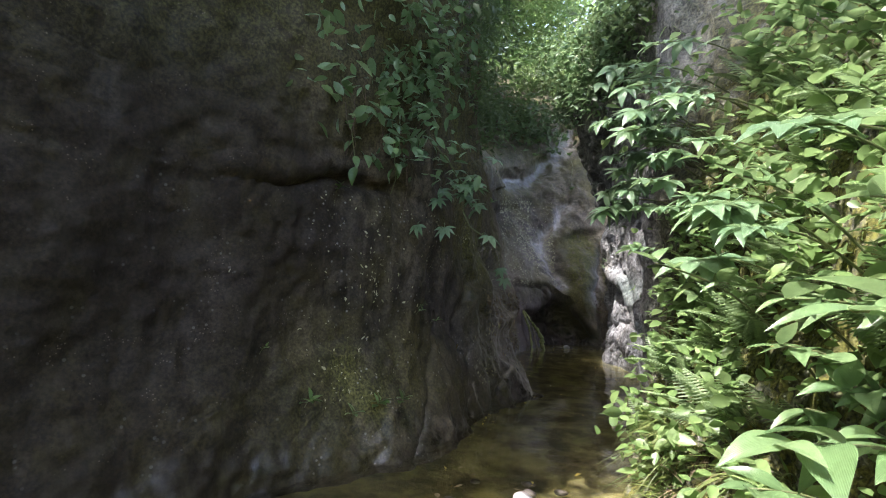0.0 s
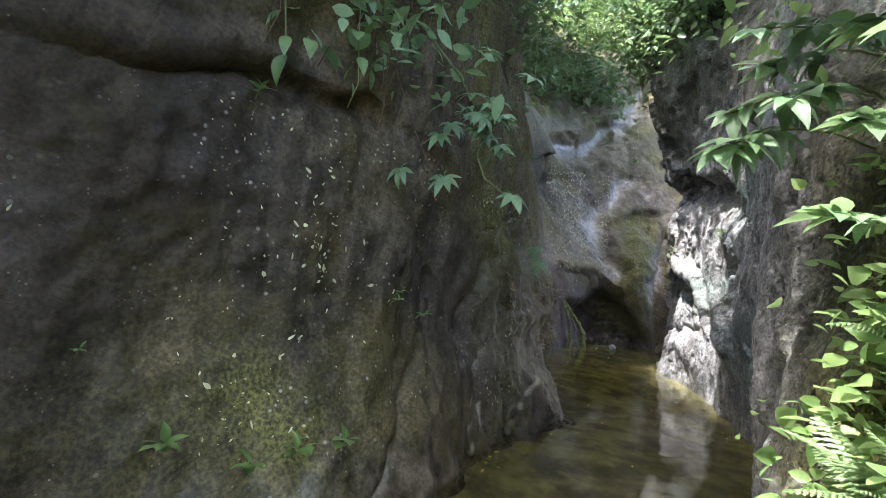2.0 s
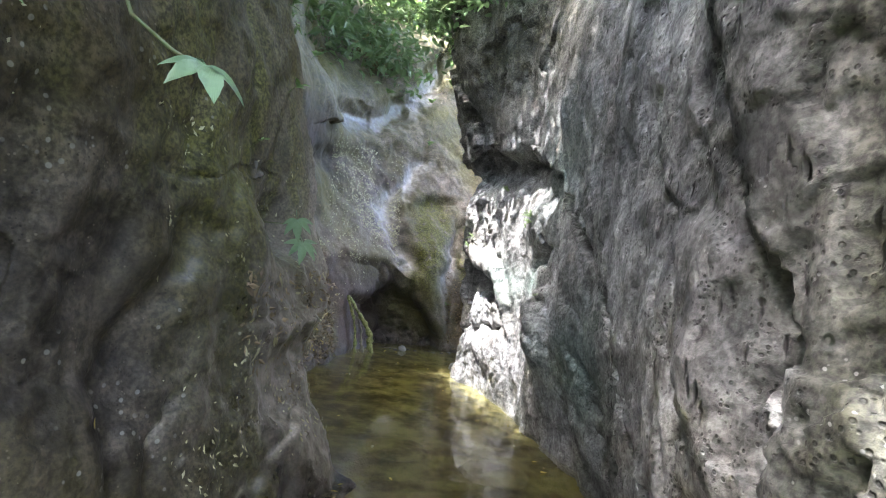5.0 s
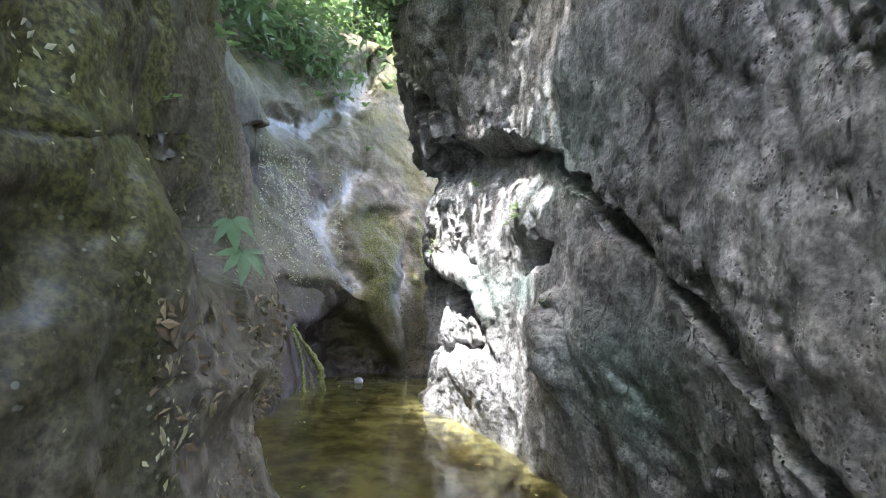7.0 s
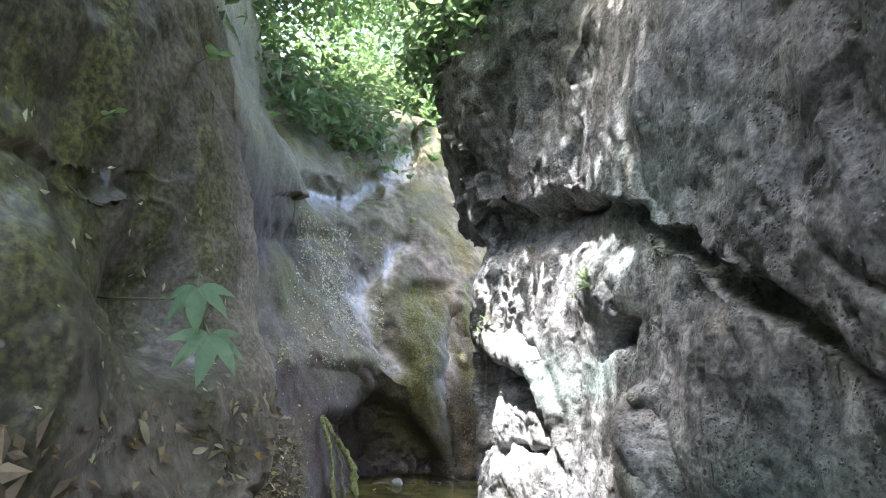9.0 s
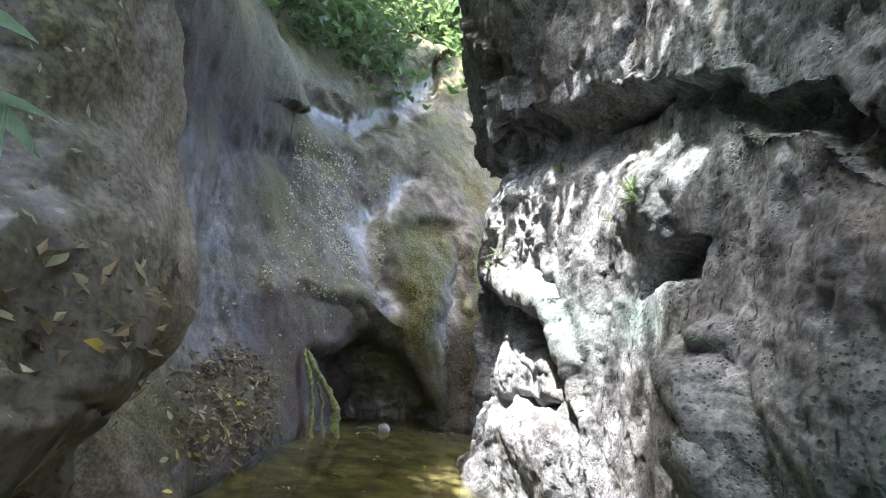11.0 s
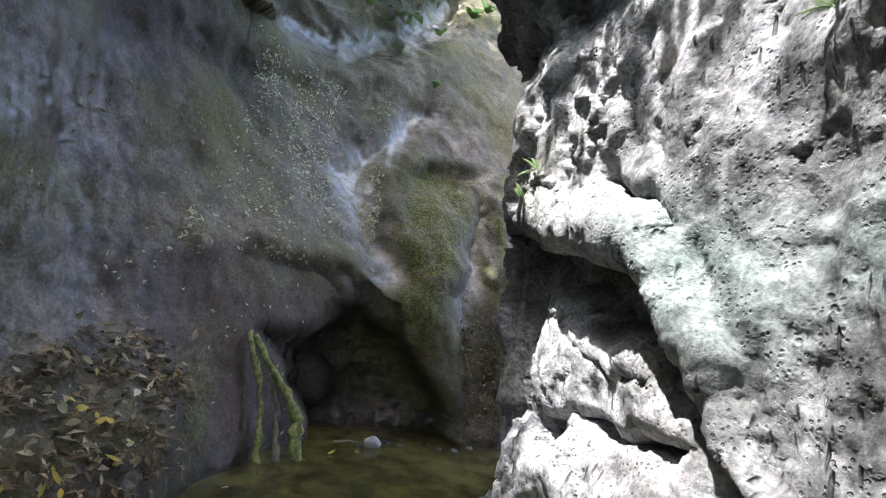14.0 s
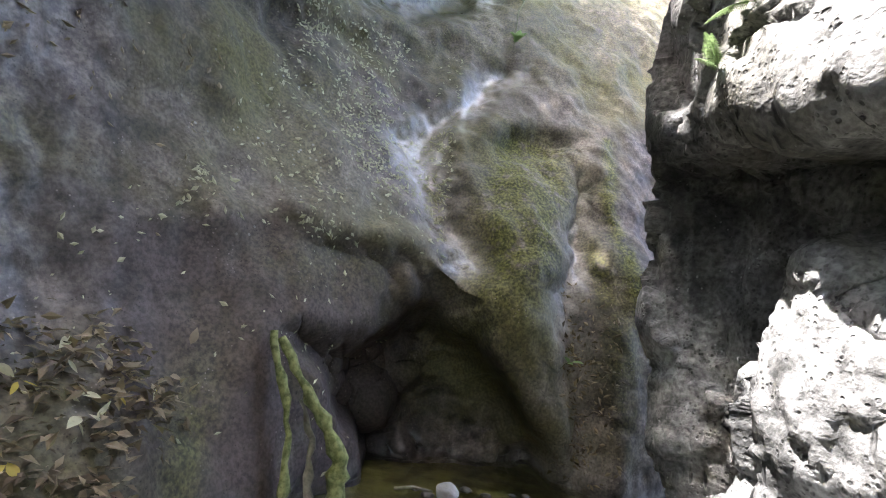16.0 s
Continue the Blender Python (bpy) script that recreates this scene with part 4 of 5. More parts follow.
def leaf_mass(name, spots, material, size, per, spread, label, category, seed, long=2.2, hang=0.0, flat=0.6, oval=False):
    """Many small folded leaves round the given spots (x, y, z), as one piece."""
    rng = np.random.default_rng(seed)
    c = np.repeat(np.array(spots, float), per, 0)
    n = len(c)
    c = c + rng.normal(0, 1, (n, 3)) * spread
    y = rng.normal(0, 1, (n, 3))
    y[:, 2] = y[:, 2] * 0.45 - hang
    y /= np.linalg.norm(y, axis=1)[:, None]
    up = rng.normal(0, flat, (n, 3)) + (0, 0, 1)
    x = np.cross(y, up)
    x /= np.linalg.norm(x, axis=1)[:, None] + 1e-9
    z = np.cross(x, y)
    s = (size * rng.uniform(0.55, 1.3, n))[:, None]
    w = s / long
    v = np.stack([c, c + y * s * 0.4 + x * w * 0.5 + z * w * 0.2, c + y * s * 0.42, c + y * s * 0.4 - x * w * 0.5 + z * w * 0.2, c + y * s - z * s * 0.15], 1).reshape(-1, 3)
    base = np.arange(n)[:, None] * 5
    f = np.concatenate([base + (0, 1, 2), base + (1, 4, 2), base + (0, 2, 3), base + (2, 4, 3)], 0)
    f = f.tolist()
    if oval:
        rows = [(c + y * s * t - z * s * 0.12 * t * t, w * h) for t, h in ((0.0, 0.0), (0.2, 0.40), (0.48, 0.52), (0.75, 0.34), (1.0, 0.0))]
        v = np.stack([rows[0][0]] + [q for m, h in rows[1:4] for q in (m + x * h + z * h * 0.3, m, m - x * h + z * h * 0.3)] + [rows[4][0]], 1).reshape(-1, 3)
        f = []
        for b in range(0, 11 * n, 11):
            f += [(b, b + 1, b + 2), (b, b + 2, b + 3), (b + 1, b + 4, b + 5, b + 2), (b + 2, b + 5, b + 6, b + 3), (b + 4, b + 7, b + 8, b + 5), (b + 5, b + 8, b + 9, b + 6), (b + 7, b + 10, b + 8), (b + 8, b + 10, b + 9)]
    me = bpy.data.meshes.new(name)
    me.from_pydata(v.tolist(), [], f)
    me.polygons.foreach_set("use_smooth", np.full(len(me.polygons), oval))
    me.materials.append(material)
    return tagged(new(name, me), label, category, kind="stuff")


def spots_on(sheet, box, count, seed, lift=0.1):
    """Points standing off a wall within the box (x0, x1, y0, y1, z0, z1)."""
    p, n = SHEETS[sheet]
    ok = (p[..., 0] > box[0]) & (p[..., 0] < box[1]) & (p[..., 1] > box[2]) & (p[..., 1] < box[3]) & (p[..., 2] > box[4]) & (p[..., 2] < box[5])
    q, m = p[ok], n[ok]
    rng = np.random.default_rng(seed)
    w = np.ones(len(q))
    i = rng.choice(len(q), count, p=w / w.sum())
    return q[i] + m[i] * rng.uniform(0, lift, (count, 1))


# ---- foliage masses: rims, hanging curtains, canopies added for shade ----
leaf_mass("bush_foliage", spots_on("wall_back", (0.3, 3.0, 14, 26, 6.3, 9.5), 75, 1, 0.7), LEAF_BUSH, 0.28, 18, 0.32, "dark green bushes hanging over the upper rock face", "bushes", 11, hang=0.4)
leaf_mass("bush_foliage", spots_on("wall_back", (2.2, 4.4, 16, 30, 9.2, 14), 90, 2, 1.0), LEAF_BUSH, 0.26, 70, 0.34, "dark green bushes above the rock chute", "bushes", 12, hang=0.4)
leaf_mass("bush_foliage", spots_on("wall_back", (-2, 3.2, 12, 30, 8.5, 14), 220, 3, 0.8), LEAF_LIME, 0.24, 34, 0.5, "light green forest bushes on the slope above", "bushes", 13)
leaf_mass("bush_foliage", spots_on("wall_left", (-0.9, 0.45, 4.0, 5.6, 2.9, 4.6), 80, 4, 0.25), LEAF_PALM, 0.15, 8, 0.16, "dark leafy plants hanging over the rock ledge", "bushes", 14, hang=0.5, oval=True)
leaf_mass("bush_foliage", spots_on("wall_left", (-0.6, 1.2, 5.0, 9.6, 4.2, 9.5), 200, 5, 0.35), LEAF_BUSH, 0.14, 16, 0.25, "dark green bushes on the rim of the rock wall", "bushes", 15, hang=0.4)
leaf_mass("bush_foliage", spots_on("wall_left", (-6, 1.2, -4, 9.8, 8.0, 13), 200, 6, 0.5), LEAF_BUSH, 0.17, 40, 0.4, "dark green forest plants along the rim", "bushes", 16)
leaf_mass("bush_foliage", spots_on("wall_right", (2.0, 4.8, 9.6, 12.8, 5.7, 8.2), 150, 7, 0.35), LEAF_PALM, 0.16, 40, 0.20, "sunlit pale green leaves hanging from the rock top", "bushes", 17, hang=0.5, oval=True)
leaf_mass("bush_foliage", spots_on("wall_right", (2.0, 6.0, 4.5, 13, 6.2, 12), 160, 8, 0.4), LEAF_BUSH, 0.18, 26, 0.35, "green bushes along the rim of the grey wall", "bushes", 18)
leaf_mass("bush_foliage", spots_on("wall_right", (1.6, 5.5, -3.5, 5.0, 2.9, 7.5), 300, 9, 0.30), LEAF_LIME, 0.13, 11, 0.20, "dense green undergrowth on the upper bank", "bushes", 19, hang=0.2, oval=True)
leaf_mass("bush_foliage", spots_on("wall_right", (1.5, 3.2, -1.5, 4.0, 0.5, 3.2), 420, 10, 0.22), LEAF_LIME, 0.09, 14, 0.10, "small green plants carpeting the steep bank", "undergrowth", 20, long=1.7, oval=True)


leaf_mass("bush_foliage", spots_on("wall_back", (4.2, 8.5, 16, 30, 8.0, 14), 110, 22, 1.6), LEAF_LIME, 0.26, 60, 0.4, "sunlit light green bushes above the rock chute", "bushes", 22)
far = np.random.default_rng(77)
leaf_mass("bush_foliage", np.stack([far.uniform(0.5, 7.5, 200), far.uniform(19, 26, 200), far.uniform(9, 17, 200)], 1), LEAF_LIME, 0.28, 60, 0.45, "light green tree foliage closing the top of the gorge", "bushes", 21)


def canopy(box, count, seed, label, size=0.19, per=70, spread=0.42, material=None):
    rng = np.random.default_rng(seed)
    c = np.stack([rng.uniform(box[0], box[1], count), rng.uniform(box[2], box[3], count), rng.uniform(box[4], box[5], count)], 1)
    return leaf_mass("tree_canopy", c, material or LEAF_BUSH, size, per, spread, label, "tree canopy", seed + 100)


# Unseen leaf clumps added overhead so that sun reaches only the far grey wall.
canopy((-1.8, 1.1, 3.4, 7.8, 8.6, 10.2), 165, 31, "unseen leaf canopy added to keep sun off the near grey wall")
canopy((-1.6, 1.1, 7.9, 9.3, 8.6, 10.2), 42, 40, "unseen fine leaf screen added to halve the sun on the grey wall", size=0.06, per=150, spread=0.3)
canopy((-3.2, -1.0, 9.0, 11.6, 8.8, 10.4), 110, 41, "unseen leaf clumps added to keep sun off the pool")
canopy((1.45, 2.8, 8.5, 9.8, 9.6, 11.0), 40, 42, "unseen leaf clumps added to shade the top of the grey wall", spread=0.3)
# Foliage that shows above the rock face; its density also keeps sun off it.
canopy((-2.0, 3.4, 12.0, 17, 9.5, 12), 260, 32, "leafy tree canopy above the rock face", material=LEAF_LIME)
canopy((-3.0, 1.2, 11.4, 13.4, 8.8, 10.6), 120, 35, "unseen leaf canopy added to shade the far end of the grey wall", spread=0.32)
# Leaf roof out of view, added to cut skylight on the dark wall.
canopy((0.8, 3.0, -3.0, 3.4, 7.6, 9.0), 150, 43, "unseen leaf roof added to cut skylight on the dark wall")
canopy((1.1, 2.8, 4.0, 8.5, 9.8, 11.2), 65, 37, "unseen leaf clumps added to shade the top of the grey wall")
# The next three are unseen too, added to darken the near left wall.
canopy((-7, 1.5, -8, -3.2, 1.5, 8), 240, 39, "unseen leaf thicket behind the start, added to dim the dark wall")
canopy((-5, -1.4, -2.0, 4.4, 5.0, 6.6), 170, 36, "unseen leaf clumps added to shade the near part of the dark wall")
canopy((-8, -1.6, -8, -1.5, 5.0, 8.0), 260, 38, "unseen leaf roof downstream, added to dim the dark wall")
canopy((4.5, 9, 5, 16, 10, 13.5), 30, 33, "thin leafy tree canopy over the rim")


# ---- palmate vine hanging from the ledge ----
def vine(label, pts, leaves, rng, size, r=0.008, leaf_set=None, material=None):
    root = new("vine")
    root.location = pts[0]
    tagged(root, label, "vine", "hanging vines")
    local = [Vector(p) - Vector(pts[0]) for p in pts]
    part("stem", tube(bmesh.new(), local, [r * (1.1 - 0.06 * i) for i in range(len(local))], 6), material or STEM, root)
    for (x, y, z), way, s in leaves:
        shared("leaf", rng.choice(leaf_set or PALMS), root, scaled(aim(Vector((x, y, z)) - Vector(pts[0]), way, rng.uniform(-15, 15)), s * size))
    return root


vine("green vine with broad palmate leaves hanging from the ledge", [(0.12, 5.3, 3.3), (0.42, 5.5, 3.0), (0.62, 5.75, 2.72), (0.6, 5.62, 2.45), (0.68, 5.6, 2.28), (0.80, 5.6, 2.2), (0.88, 5.62, 2.17)],
     [((0.90, 5.62, 2.18), (0.35, -0.7, -0.55), 1.1), ((0.13, 5.20, 2.23), (-0.1, -0.65, -0.7), 0.85), ((0.41, 5.38, 2.23), (0.1, -0.65, -0.7), 0.95)]
     + [((0.60 + RNG.gauss(0, 0.15), 5.62 + RNG.gauss(0, 0.10), 2.82 + RNG.gauss(0, 0.17)), (RNG.uniform(-0.5, 0.9), RNG.uniform(-0.9, -0.4), RNG.uniform(-0.8, 0.1)), RNG.uniform(0.7, 1.1)) for k in range(24)], RNG, 0.20)
vine("thin bare vine trailing down the rock", [(-0.02, 5.0, 3.1), (0.08, 5.1, 2.8), (0.2, 5.2, 2.5), (0.3, 5.3, 2.3), (0.41, 5.4, 2.2)], [], RNG, 0.1, 0.004, material=WOOD)
vine("leafy creeper hanging over the dark ledge", [(-0.55, 4.5, 3.3), (-0.42, 4.4, 3.0), (-0.38, 4.38, 2.8), (-0.35, 4.36, 2.62)],
     [((-0.5, 4.45, 3.3), (-0.4, -0.8, 0.1), 0.8), ((-0.45, 4.4, 3.1), (0.3, -0.8, -0.3), 0.8), ((-0.4, 4.38, 2.9), (-0.3, -0.7, -0.5), 0.8), ((-0.36, 4.36, 2.75), (0.3, -0.6, -0.6), 0.8),
      ((-0.6, 4.4, 3.2), (-0.7, -0.5, -0.2), 0.8), ((-0.35, 4.36, 2.65), (-0.2, -0.5, -0.8), 0.9), ((-0.3, 4.5, 2.8), (0.5, -0.6, -0.5), 0.8)], RNG, 0.2, 0.005, BROADS)
vine("leafy creeper hanging over the dark ledge", [(-0.15, 4.75, 3.4), (-0.08, 4.65, 3.1), (-0.05, 4.62, 2.85), (-0.02, 4.62, 2.6), (-0.06, 4.6, 2.45)],
     [((-0.1, 4.7, 3.3), (0.4, -0.8, 0.1), 0.8), ((-0.08, 4.65, 3.05), (-0.5, -0.7, -0.3), 0.8), ((-0.05, 4.6, 2.9), (0.3, -0.7, -0.5), 0.8), ((-0.02, 4.6, 2.75), (0.5, -0.5, -0.6), 0.7),
      ((-0.05, 4.6, 2.7), (-0.4, -0.5, -0.7), 0.8), ((0.0, 4.66, 3.0), (0.7, -0.5, 0.0), 0.8)], RNG, 0.18, 0.004, BROADS)
for k in range(14):
    y = RNG.uniform(4.15, 5.3)
    p, n = near("wall_left", y, RNG.uniform(2.9, 3.7))
    q = p + n * RNG.uniform(0.08, 0.2)
    drop = RNG.uniform(0.25, 0.7)
    vine("dry brown stem dangling from the ledge", [p, q, q + Vector((RNG.uniform(-.06, .06), RNG.uniform(-.06, .06), -drop * 0.5)), q + Vector((RNG.uniform(-.1, .1), RNG.uniform(-.1, .1), -drop))], [], RNG, 0.1, 0.0035, material=WOOD)


# ---- small plants on the rock ----
def seedling(sheet, y, z, size, label, count=5, x=None, leaf_set=None, reach=0.10):
    p, n = near(sheet, y, z, x)
    return leafy("seedling", p - n * 0.01, p + n * reach + Vector((0, 0, reach * 0.6)), leaf_set or SPRIGS, size, count, label, RNG, "seedling", "small plants on the rock", 0.1, 0.003, face=(0, -0.4, -0.1))


for y, z, s, c in ((5.33, 1.26, 0.055, 7), (5.36, 1.33, 0.05, 6), (5.69, 1.14, 0.07, 6), (4.46, 2.41, 0.085, 8), (3.87, 0.98, 0.05, 5), (4.77, 0.41, 0.11, 8), (4.55, 0.42, 0.12, 8), (4.10, 0.52, 0.13, 8), (4.38, 0.36, 0.11, 7), (7.71, 2.34, 0.05, 4), (8.21, 2.96, 0.10, 4)):
    seedling("wall_left", y, z, s, "small bright green seedling growing on the dark rock", c)
for x, z, s, c in ((3.63, 4.8, 0.16, 8), (3.74, 6.16, 0.18, 5), (4.3, 6.9, 0.22, 9), (4.6, 7.2, 0.22, 9), (4.08, 0.94, 0.10, 4), (2.9, 6.2, 0.16, 8), (2.4, 5.9, 0.16, 8), (0.7, 5.2, 0.14, 7)):
    seedling("wall_back", 0, z, s, "small green plant rooted in the wet rock", c, x)
hp, hn = near("wall_back", 0, 6.0, 3.75)
lp, ln = near("wall_back", 0, 4.85, 3.63)
vine("thin green stem hanging down the rock chute", [hp, hp + Vector((0, -0.35, -0.3)), lp + Vector((0, -0.1, 0.4)), lp + Vector((0, -0.05, 0))], [], RNG, 0.1, 0.006)
p, n = near("wall_left", 8.05, 1.84)
vine("young plant with two pale palmate leaves on the bulging rock", [p, p + n * 0.05, Vector((1.14, 7.96, 1.86)), Vector((1.18, 7.94, 1.72))],
     [((1.13, 7.92, 1.90), (0.10, -0.35, -0.50), 1.4), ((1.20, 7.90, 1.73), (0.25, -0.35, -0.45), 1.5)], RNG, 0.14, 0.004)
for y, z, size, c in ((9.45, 2.45, 0.16, 7), (9.40, 2.38, 0.14, 5), (10.66, 2.95, 0.14, 5), (9.88, 2.37, 0.10, 4), (11.7, 2.15, 0.14, 4), (11.55, 2.3, 0.14, 4), (8.68, 1.55, 0.06, 4)):
    p, n = near("wall_right", y, z)
    fern("fern", p, n + Vector((0, 0, 0.1)), size, c, "small pale fern rooted in the grey rock", RNG, "ferns on the rock")


# ---- the steep bank at the start of the walk ----
def bank(y, z):
    return near("wall_right", y, z)


for k in range(44):
    y, z = RNG.uniform(0.2, 3.9), RNG.uniform(0.5, 3.4)
    p, n = bank(y, z)
    fern("fern", p, n + Vector((0, 0, 0.35)), RNG.uniform(0.28, 0.5), RNG.randint(4, 7), "bright green fern with arching fronds on the bank", RNG)
for y, z, s in ((1.9, 2.75, 0.75), (1.6, 2.45, 0.7), (2.5, 3.0, 0.7), (1.3, 2.6, 0.8), (0.9, 2.3, 0.7)):
    p, n = bank(y, z)
    fern("fern", p, n + Vector((0, 0.2, 0.5)), s, 5, "large fern with long arching fronds over the bank", RNG)
for y, z, s in ((3.1, 1.25, 0.4), (2.9, 1.1, 0.42), (2.6, 0.95, 0.4), (3.3, 1.5, 0.38), (2.2, 1.0, 0.4), (3.5, 1.1, 0.30)):
    p, n = bank(y, z)
    fern("fern", p, n + Vector((0, -0.1, 0.2)), s, 7, "light green fern spilling over the edge of the bank", RNG)
# broad-leaved plants near the walker
for tip, s, c in (((1.55, 0.98, 1.58), 0.25, 6), ((1.45, 1.05, 1.30), 0.22, 6), ((1.70, 1.45, 1.60), 0.20, 7), ((1.75, 1.2, 1.85), 0.22, 6), ((1.80, 1.65, 1.45), 0.20, 6), ((1.62, 1.5, 1.05), 0.22, 5), ((1.65, 0.75, 1.2), 0.24, 6), ((1.75, 1.95, 1.65), 0.17, 6)):
    p, n = bank(tip[1] + 0.1, tip[2] - 0.25)
    leafy("broad_leaf_plant", p, tip, BROADS, s * 0.75, c + 4, "plant with broad glossy light green leaves on the bank", RNG, up=0.0, face=(-0.2, -0.4, -0.1))
for k in range(26):
    y = RNG.uniform(0.5, 1.9)
    z = RNG.uniform(0.5, 2.0)
    p, n = bank(y, z)
    tip = p + n * RNG.uniform(0.22, 0.42) + Vector((0, RNG.uniform(-0.15, 0.1), RNG.uniform(-0.05, 0.25)))
    leafy("broad_leaf_plant", p, tip, BROADS, RNG.uniform(0.11, 0.19), RNG.randint(6, 10), "plant with broad glossy light green leaves on the bank", RNG, up=0.0, face=(-0.3, -0.5, 0.0))
# large serrated palmate leaves
for tip, s, c in (((1.72, 1.98, 1.95), 0.21, 6), ((1.74, 2.15, 1.75), 0.20, 6), ((1.9, 2.9, 2.1), 0.20, 6), ((1.95, 3.2, 2.5), 0.18, 6), ((1.95, 3.5, 2.2), 0.18, 7), ((2.0, 3.6, 2.7), 0.17, 7), ((1.76, 1.8, 1.85), 0.18, 4), ((1.78, 2.3, 2.05), 0.20, 4), ((1.82, 3.1, 2.3), 0.17, 4), ((1.85, 3.4, 1.9), 0.16, 4), ((1.6, 1.3, 2.05), 0.2, 4), ((1.78, 2.55, 2.62), 0.17, 4), ((1.85, 2.4, 2.35), 0.15, 4), ((1.8, 1.6, 2.15), 0.18, 4)):
    p, n = bank(tip[1] + 0.15, tip[2] - 0.2)
    leafy("palmate_shrub", p, tip, PALM_SHRUB, s, c, "shrub with large pale serrated palmate leaves on the bank", RNG, "shrub", span=0.7, up=-0.2, face=(-0.4, -0.6, -0.2))
# the shrub that hangs over the edge of the grey rock
for tip, s, c in (((1.80, 4.12, 2.25), 0.22, 6), ((1.88, 4.25, 2.45), 0.20, 7), ((1.95, 4.1, 2.6), 0.19, 7), ((2.05, 4.4, 2.40), 0.18, 5), ((1.95, 3.9, 2.4), 0.18, 5)):
    p, n = bank(4.3, tip[2] + 0.1)
    leafy("palmate_shrub", p, tip, PALMS, s, c, "shrub with long palmate leaves leaning out from the rock edge", RNG, "shrub", span=0.6, up=-0.3, face=(-0.3, -0.5, -0.2))
for k in range(16):
    tip = (RNG.uniform(1.72, 2.1), RNG.uniform(3.3, 4.35), RNG.uniform(2.55, 3.7))
    p, n = bank(tip[1] + 0.2, tip[2] - 0.1)
    leafy("palmate_shrub", p, tip, RNG.choice((PALMS, PALM_SHRUB)), RNG.uniform(0.15, 0.21), RNG.randint(5, 8), "shrub with palmate leaves hanging from the top of the bank", RNG, "shrub", span=0.4, up=-0.3, face=(-0.4, -0.6, -0.3))
for y, z, s in ((1.45, 1.15, 0.17), (1.35, 0.85, 0.17), (1.6, 0.8, 0.18), (1.5, 1.45, 0.18), (1.8, 1.25, 0.17), (1.3, 1.35, 0.16), (1.7, 1.05, 0.17)):
    p, n = bank(y + 0.15, z)
    leafy("broad_leaf_plant", p, p + n * RNG.uniform(0.28, 0.38) + Vector((0, -0.1, 0.1)), BROADS, s, 6, "plant with large oval glossy green leaves on the bank", RNG, up=0.0, face=(-0.4, -0.6, -0.3))
# single upright stalk with a furled leaf
p, n = bank(2.1, 1.2)
leafy("upright_stalk", p, (1.52, 1.98, 1.72), BROADS, 0.17, 3, "upright green stalk with a furled young leaf", RNG, span=0.85)
# fine-leaved bushes
for k in range(34):
    y, z = RNG.uniform(0.8, 3.7), RNG.uniform(1.6, 3.6)
    p, n = bank(y, z)
    leafy("leafy_shrub", p, p + n * RNG.uniform(0.25, 0.5) + Vector((0, RNG.uniform(-.2, .2), RNG.uniform(0.05, 0.3))), BROADS, RNG.uniform(0.09, 0.15), RNG.randint(9, 14), "green shrub with pointed leaves on the bank", RNG, "shrub", span=0.25, face=(-0.2, -0.4, 0))
for k in range(14):
    y = RNG.uniform(1.6, 3.5)
    p, n = bank(y, RNG.uniform(0.35, 0.95))
    grass_tuft(p, n, RNG.uniform(0.25, 0.45), 26, "tuft of green grass on the bank", RNG)
for k in range(9):
    y = RNG.uniform(1.5, 3.8)
    p, n = bank(y, RNG.uniform(0.25, 0.9))
    grass_tuft(p, n + Vector((0, 0, -0.8)), RNG.uniform(0.25, 0.5), 22, "tuft of dry straw-coloured grass hanging from the bank", RNG, LEAF_DRY)


# ---- fallen leaves, roots, stones ----
LITTER = {k: [finish("leaf", blade(bmesh.new(), 1, w, d, f, rows=5), m) for w, d, f in ((0.42, 0.1, 0.3), (0.30, -0.15, 0.5), (0.5, 0.2, 0.15))]
          for k, m in (("yellow", LEAF_YELLOW), ("brown", LEAF_DRY), ("pale", LEAF_PALE))}


LITTER["strap"] = [finish("leaf", blade(bmesh.new(), 1, w, d, 0.4, rows=6), LEAF_PALE) for w, d in ((0.20, 0.1), (0.26, -0.1), (0.34, 0.0))]


def fallen_leaf(at, normal, size, kind, label, group):
    ob = new("fallen_leaf", RNG.choice(LITTER[kind]))
    n = Vector(normal).normalized()
    way = (Matrix.Rotation(RNG.uniform(0, math.tau), 3, n) @ n.orthogonal()).normalized()
    x = way.cross(n)
    ob.matrix_world = Matrix.Translation(Vector(at) + n * 0.006) @ Matrix((x, way, n)).transposed().to_4x4() @ Matrix.Diagonal((size, size, size, 1))
    return tagged(ob, label, "leaf", group)


for x, y, s in ((3.48, 7.97, 0.10), (3.56, 8.21, 0.06), (0.95, 6.15, 0.07), (0.98, 6.3, 0.06), (0.92, 5.9, 0.06), (1.02, 6.0, 0.05), (2.2, 6.6, 0.05), (3.4, 9.4, 0.07), (3.7, 9.3, 0.06), (3.05, 13.65, 0.10), (2.8, 13.5, 0.12), (3.4, 12.2, 0.07), (2.9, 12.5, 0.07)):
    fallen_leaf((x, y, 0.003), (0, 0, 1), s, "yellow", "yellow fallen leaf floating on the water", "leaves on the water")
